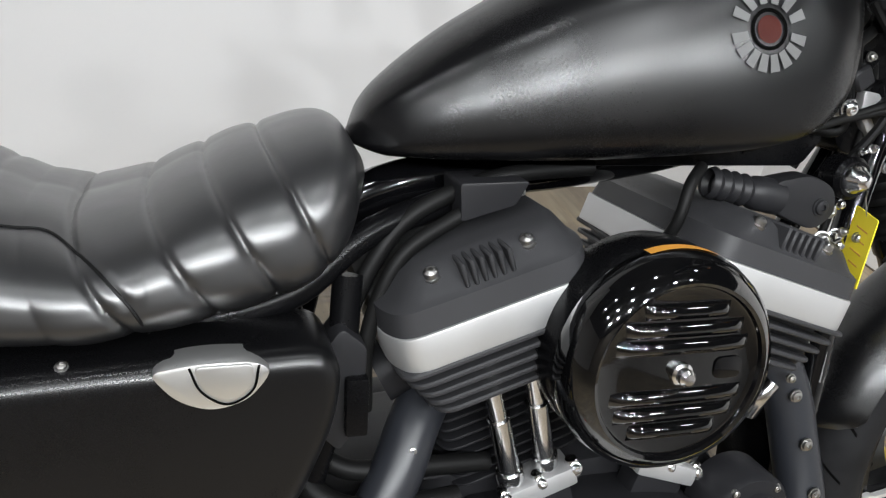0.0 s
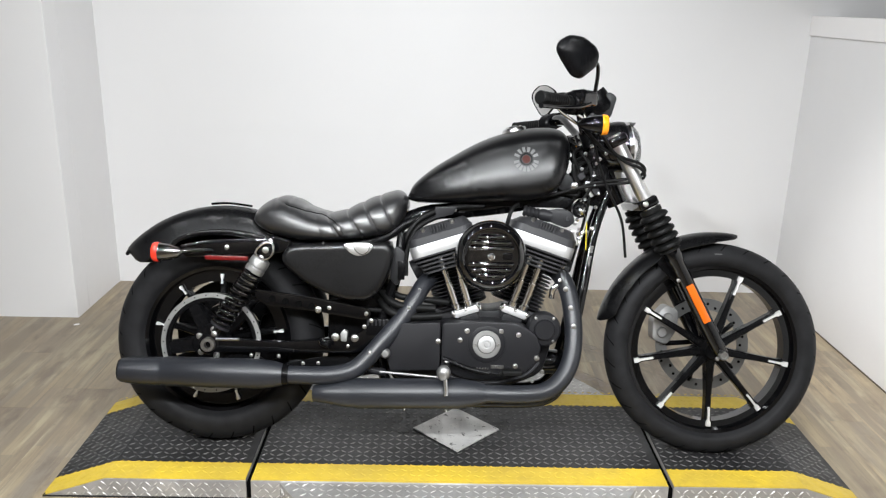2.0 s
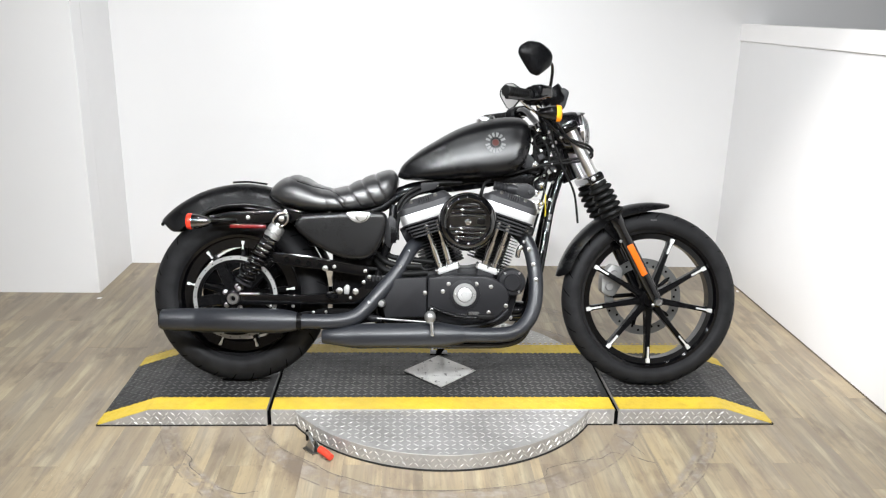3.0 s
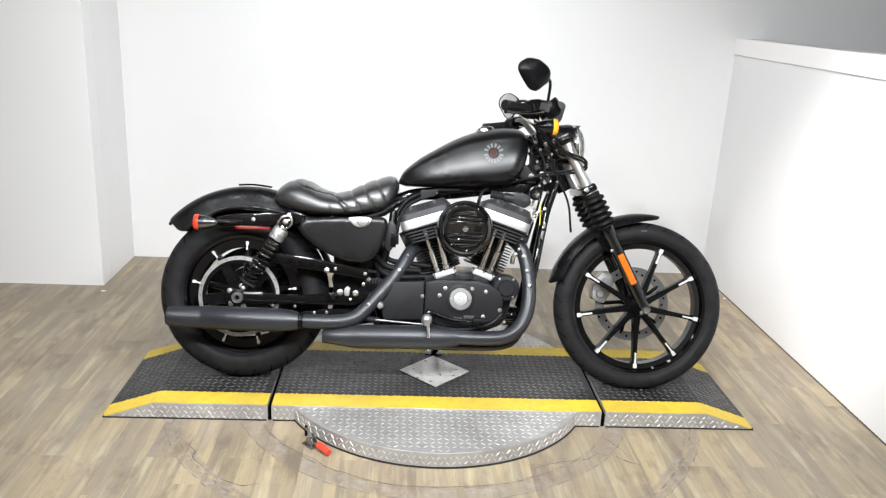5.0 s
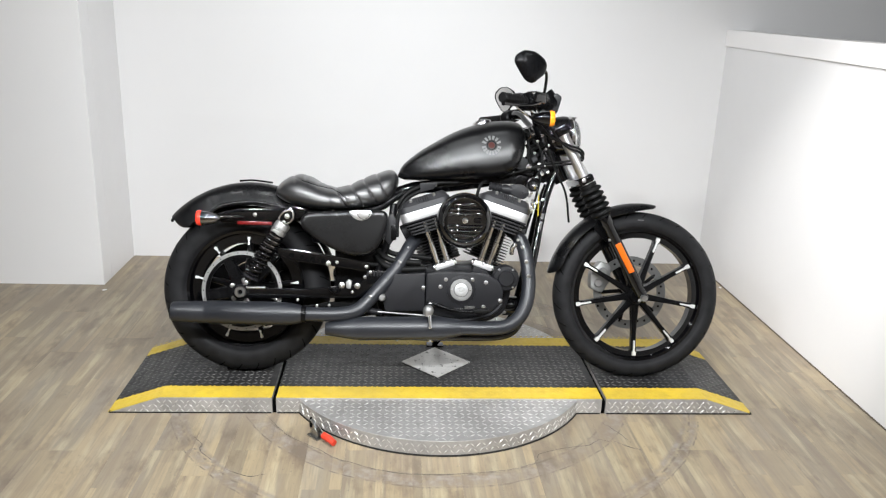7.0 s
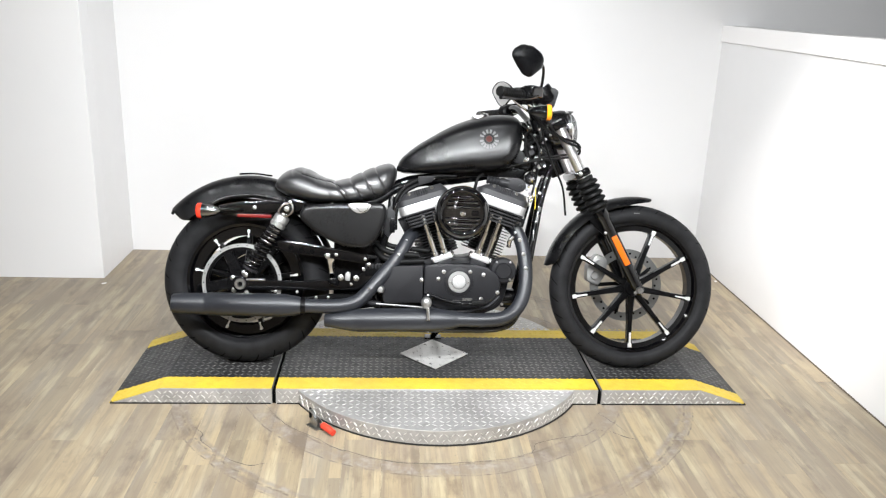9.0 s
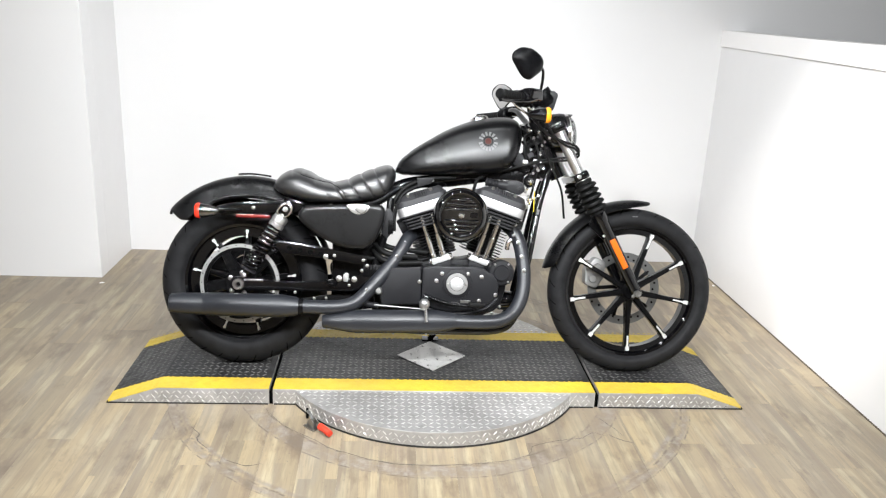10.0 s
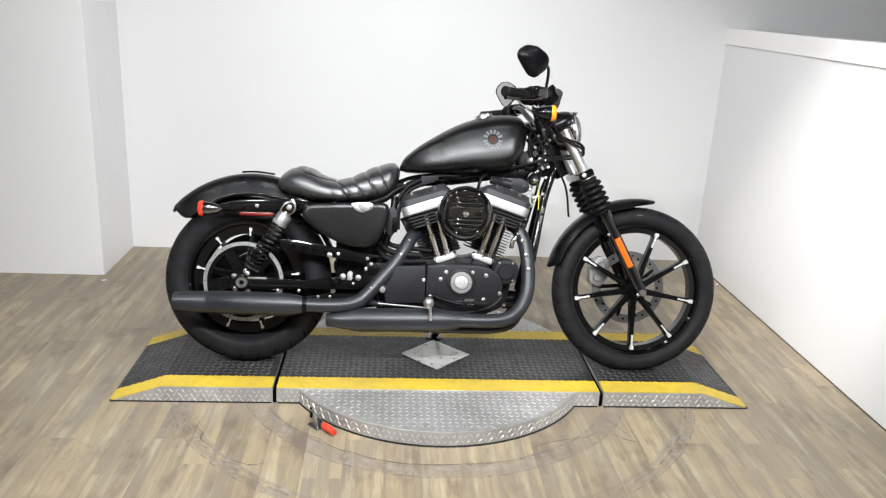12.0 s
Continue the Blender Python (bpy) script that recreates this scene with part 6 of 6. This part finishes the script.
part("idle_bellows", bm_lathe([(0.014, 0.0)] + [(0.017 if i % 2 else 0.0135, 0.006 * i) for i in range(1, 10)] + [(0.018, 0.06), (0.018, 0.085), (0, 0.085)], frame_of((0.915, -0.075, 0.732), (1.02, -0.08, 0.712)), 20), PLASTIC, bike, "ribbed dark plastic intake sleeve")
mount = part("engine_mount", bm_prism(rounded([(0.985, 0.735), (1.03, 0.742), (1.062, 0.728), (1.068, 0.700), (1.045, 0.682), (1.02, 0.690), (0.985, 0.705)], 0.012), -0.09, -0.06, 0.005), PLASTIC, bike, "dark grey engine mount")
screw((1.046, -0.090, 0.708), mount, 0.011, PLASTIC, h=0.006)
key = part("key_switch", bm_lathe([(0.016, 0.0), (0.016, 0.016), (0.014, 0.020), (0.012, 0.022), (0.010, 0.028), (0.006, 0.032), (0, 0.033)], axle_pose(1.083, 0.737, -0.075), 28), CHROME, bike, "chrome key switch")
part("switch_cup", bm_lathe([(0.023, -0.012), (0.023, 0.010), (0.019, 0.015), (0.015, 0.015)], axle_pose(1.083, 0.737, -0.075), 28), SATIN, key)
for i, p in enumerate(((1.078, -0.072, 0.640), (1.085, -0.072, 0.655), (1.060, -0.085, 0.672), (1.092, -0.07, 0.67), (1.070, -0.075, 0.700), (1.045, -0.09, 0.665))):
    part("fitting", bm_bolt(p, (-0.4, -1, 0.2), 0.007, 0.010), CHROME if i % 2 else STEEL, bike)
for z in (0.60, 0.56, 0.52):
    screw((1.04 - (0.60 - z) * 0.2, -0.12, z + 0.01), bike, 0.006)
# yellow tag hanging from the switch
b = bm_prism(rounded([(-0.021, 0.0), (0.021, 0.0), (0.021, -0.080), (-0.021, -0.080)], 0.002), -0.0006, 0.0006)
tag = tagged(part("paper_tag", b, TAGYELLOW, None, "", False), "yellow paper service tag hanging from the motorcycle by a wire loop", "paper tag")
tag.matrix_basis = bike.matrix_basis @ Matrix.Translation((1.101, -0.098, 0.703)) @ Matrix.Rotation(radians(77), 4, "Z") @ Matrix.Rotation(radians(-9), 4, "Y")
for i in range(4):
    part("tag_line", bm_box((-0.011, -0.0009, -0.020 - 0.013 * i), (0.010 - 0.004 * (i % 2), 0.0009, -0.0185 - 0.013 * i)), WARN, tag, "", False)
part("tag_loop", bm_tube([(0, 0, -0.004), (0.004, 0.004, 0.012), (0.0, 0.008, 0.024)], 0.0008, 6), STEEL, tag)

# side stand on the far side, resting on the platform
stand = part("side_stand", bm_tube([(0.80, 0.115, 0.175), (0.775, 0.16, 0.135), (0.74, 0.228, 0.080), (0.735, 0.246, 0.0675)], 0.0125, 14), GLOSS, bike, "black side stand")
part("stand_foot", bm_prism(rounded([(0.70, 0.0), (0.77, 0.0), (0.77, 0.006), (0.70, 0.006)], 0.002), -0.02, 0.02, 0.001), GLOSS, stand).matrix_basis = Matrix.Translation((0, 0.250, 0.0615)) @ Matrix.Rotation(radians(14.5), 4, "X")
# tail lamp holder under the fender
part("tail_bracket", bm_box((-0.245, -0.055, 0.545), (-0.20, 0.055, 0.575), 0.008, 2), SATIN, bike, "black licence bracket")

# ---------- clamp at the edge of the turntable ----------
clamp = empty("toggle_clamp", pose(0.318, -0.478, 0.0, 0, 0, -46.0), "small steel toggle clamp with red rubber handle on the floor", "clamp")
CLR = worn("red_rubber_grip", (0.62, 0.045, 0.02), 0.45, relief=0.05)
part("clamp_base", bm_box((-0.055, -0.020, 0.0005), (0.0, 0.020, 0.006), 0.0015, 2), STEEL, clamp, "bright steel base")
part("clamp_cheek", bm_prism(rounded([(-0.045, 0.004), (-0.01, 0.004), (-0.006, 0.026), (-0.028, 0.040), (-0.042, 0.026)], 0.006), -0.011, -0.008, 0.001), STEEL, clamp)
part("clamp_cheek", bm_prism(rounded([(-0.045, 0.004), (-0.01, 0.004), (-0.006, 0.026), (-0.028, 0.040), (-0.042, 0.026)], 0.006), 0.008, 0.011, 0.001), STEEL, clamp)
part("clamp_arm", bm_tube([(-0.028, 0, 0.030), (-0.055, 0.01, 0.040), (-0.085, 0.022, 0.034)], 0.0055, 10), CAST, clamp)
part("clamp_spindle", bm_rod((-0.082, 0.02, 0.045), (-0.082, 0.02, 0.006), 0.005, seg=12), RUBBER, clamp)
part("clamp_lever", bm_tube([(-0.012, 0, 0.018), (0.012, 0, 0.021), (0.035, 0, 0.019)], 0.005, 10), STEEL, clamp)
part("clamp_handle", bm_tube([(0.012, 0, 0.020), (0.040, 0, 0.019), (0.056, 0, 0.016), (0.068, 0, 0.0145)], lambda t: 0.0125 - 0.0015 * t, 16), CLR, clamp, "red rubber handle")

# ---------- paint chips on the floor by the walls ----------
CHIP = worn("white_paint_chip", (0.80, 0.79, 0.78), 0.5, relief=0.05)
for cx, cy, turn in ((-0.897, 0.958, 20.0), (2.362, 1.115, 70.0)):
    b = bm_prism(rounded([(-0.013, -0.006), (0.004, -0.008), (0.014, -0.002), (0.010, 0.006), (-0.006, 0.007)], 0.003), 0.0, 0.0022, 0.0006)
    chip = tagged(part("paint_chip", b, CHIP, None, "", False), "small white paint chip on the floor by the wall", "paint chip", "paint chips")
    chip.matrix_basis = Matrix.Translation((cx, cy, 0.0026)) @ Matrix.Rotation(radians(turn), 4, "Z") @ Matrix.Rotation(radians(-90), 4, "X")

# ---------- cracks and torn edges in the vinyl along the dragged track ----------
CRACK = material("dark_floor_crack", (0.10, 0.088, 0.078), 0.8)
for n, line in enumerate((((-0.121, -0.46), (-0.079, -0.512), (-0.079, -0.546), (-0.025, -0.611)),
                          ((1.037, -0.628), (1.051, -0.602), (1.066, -0.569), (1.161, -0.534), (1.245, -0.515), (1.294, -0.479), (1.338, -0.504)),
                          ((1.342, -0.489), (1.382, -0.525), (1.424, -0.548)),
                          ((0.10, -0.30), (0.19, -0.44), (0.312, -0.542), (0.394, -0.608), (0.58, -0.684), (0.761, -0.692), (0.947, -0.667), (1.037, -0.628)),
                          ((1.33, -0.36), (1.365, -0.42), (1.40, -0.50)),
                          ((0.03, -0.66), (0.10, -0.70), (0.16, -0.69)))):
    random.seed(40 + n)
    pts = smooth_line([V(x, y, 0.0006) for x, y in line], 6)
    m = len(pts) - 1
    b = bmesh.new()
    prev = None
    for i, p in enumerate(pts):
        d = (pts[min(i + 1, m)] - pts[max(i - 1, 0)]).normalized()
        s = V(-d.y, d.x, 0) * (0.0004 + (0.0018 if n in (0, 2, 5) else 0.0010) * math.sin(math.pi * i / m) * random.uniform(0.4, 1.3))
        q = p + V(random.uniform(-0.002, 0.002), random.uniform(-0.002, 0.002), 0)
        cur = (b.verts.new(q + s), b.verts.new(q - s))
        if prev:
            b.faces.new((prev[0], prev[1], cur[1], cur[0]))
        prev = cur
    part("floor_crack", b, CRACK, floor, "", False)

# ---------- floor planks ----------
random.seed(7)
PW = 0.127
plank_mesh = {}


def plank_data(length):
    key = round(length, 3)
    if key not in plank_mesh:
        b = bm_box((-PW / 2 + 0.0001, -length / 2 + 0.0001, -0.0038), (PW / 2 - 0.0001, length / 2 - 0.0001, 0.0), 0.0003, 1)
        me = bpy.data.meshes.new("plank")
        b.to_mesh(me)
        b.free()
        me.materials.append(PLANK)
        plank_mesh[key] = me
    return plank_mesh[key]


x = -2.20
while x < RIGHT_X + 0.05:
    first = True
    top = BACK_Y + 0.05
    while top > -3.95:
        length = round(random.choice((0.3, 0.45, 0.6, 0.76, 0.914)), 3) if first else 0.914
        first = False
        ob = new("plank", plank_data(length))
        ob.location = (x, top - length / 2, 0.0)
        ob.parent = floor
        top -= length
    x += PW
part("floor_rest", bm_box((-4.0, -5.0, -0.0039), (-2.266, BACK_Y + 0.02, -0.0002)), PLANK, floor, "", False)
part("floor_rest", bm_box((-2.266, -5.0, -0.0039), (RIGHT_X, -3.9, -0.0002)), PLANK, floor, "", False)
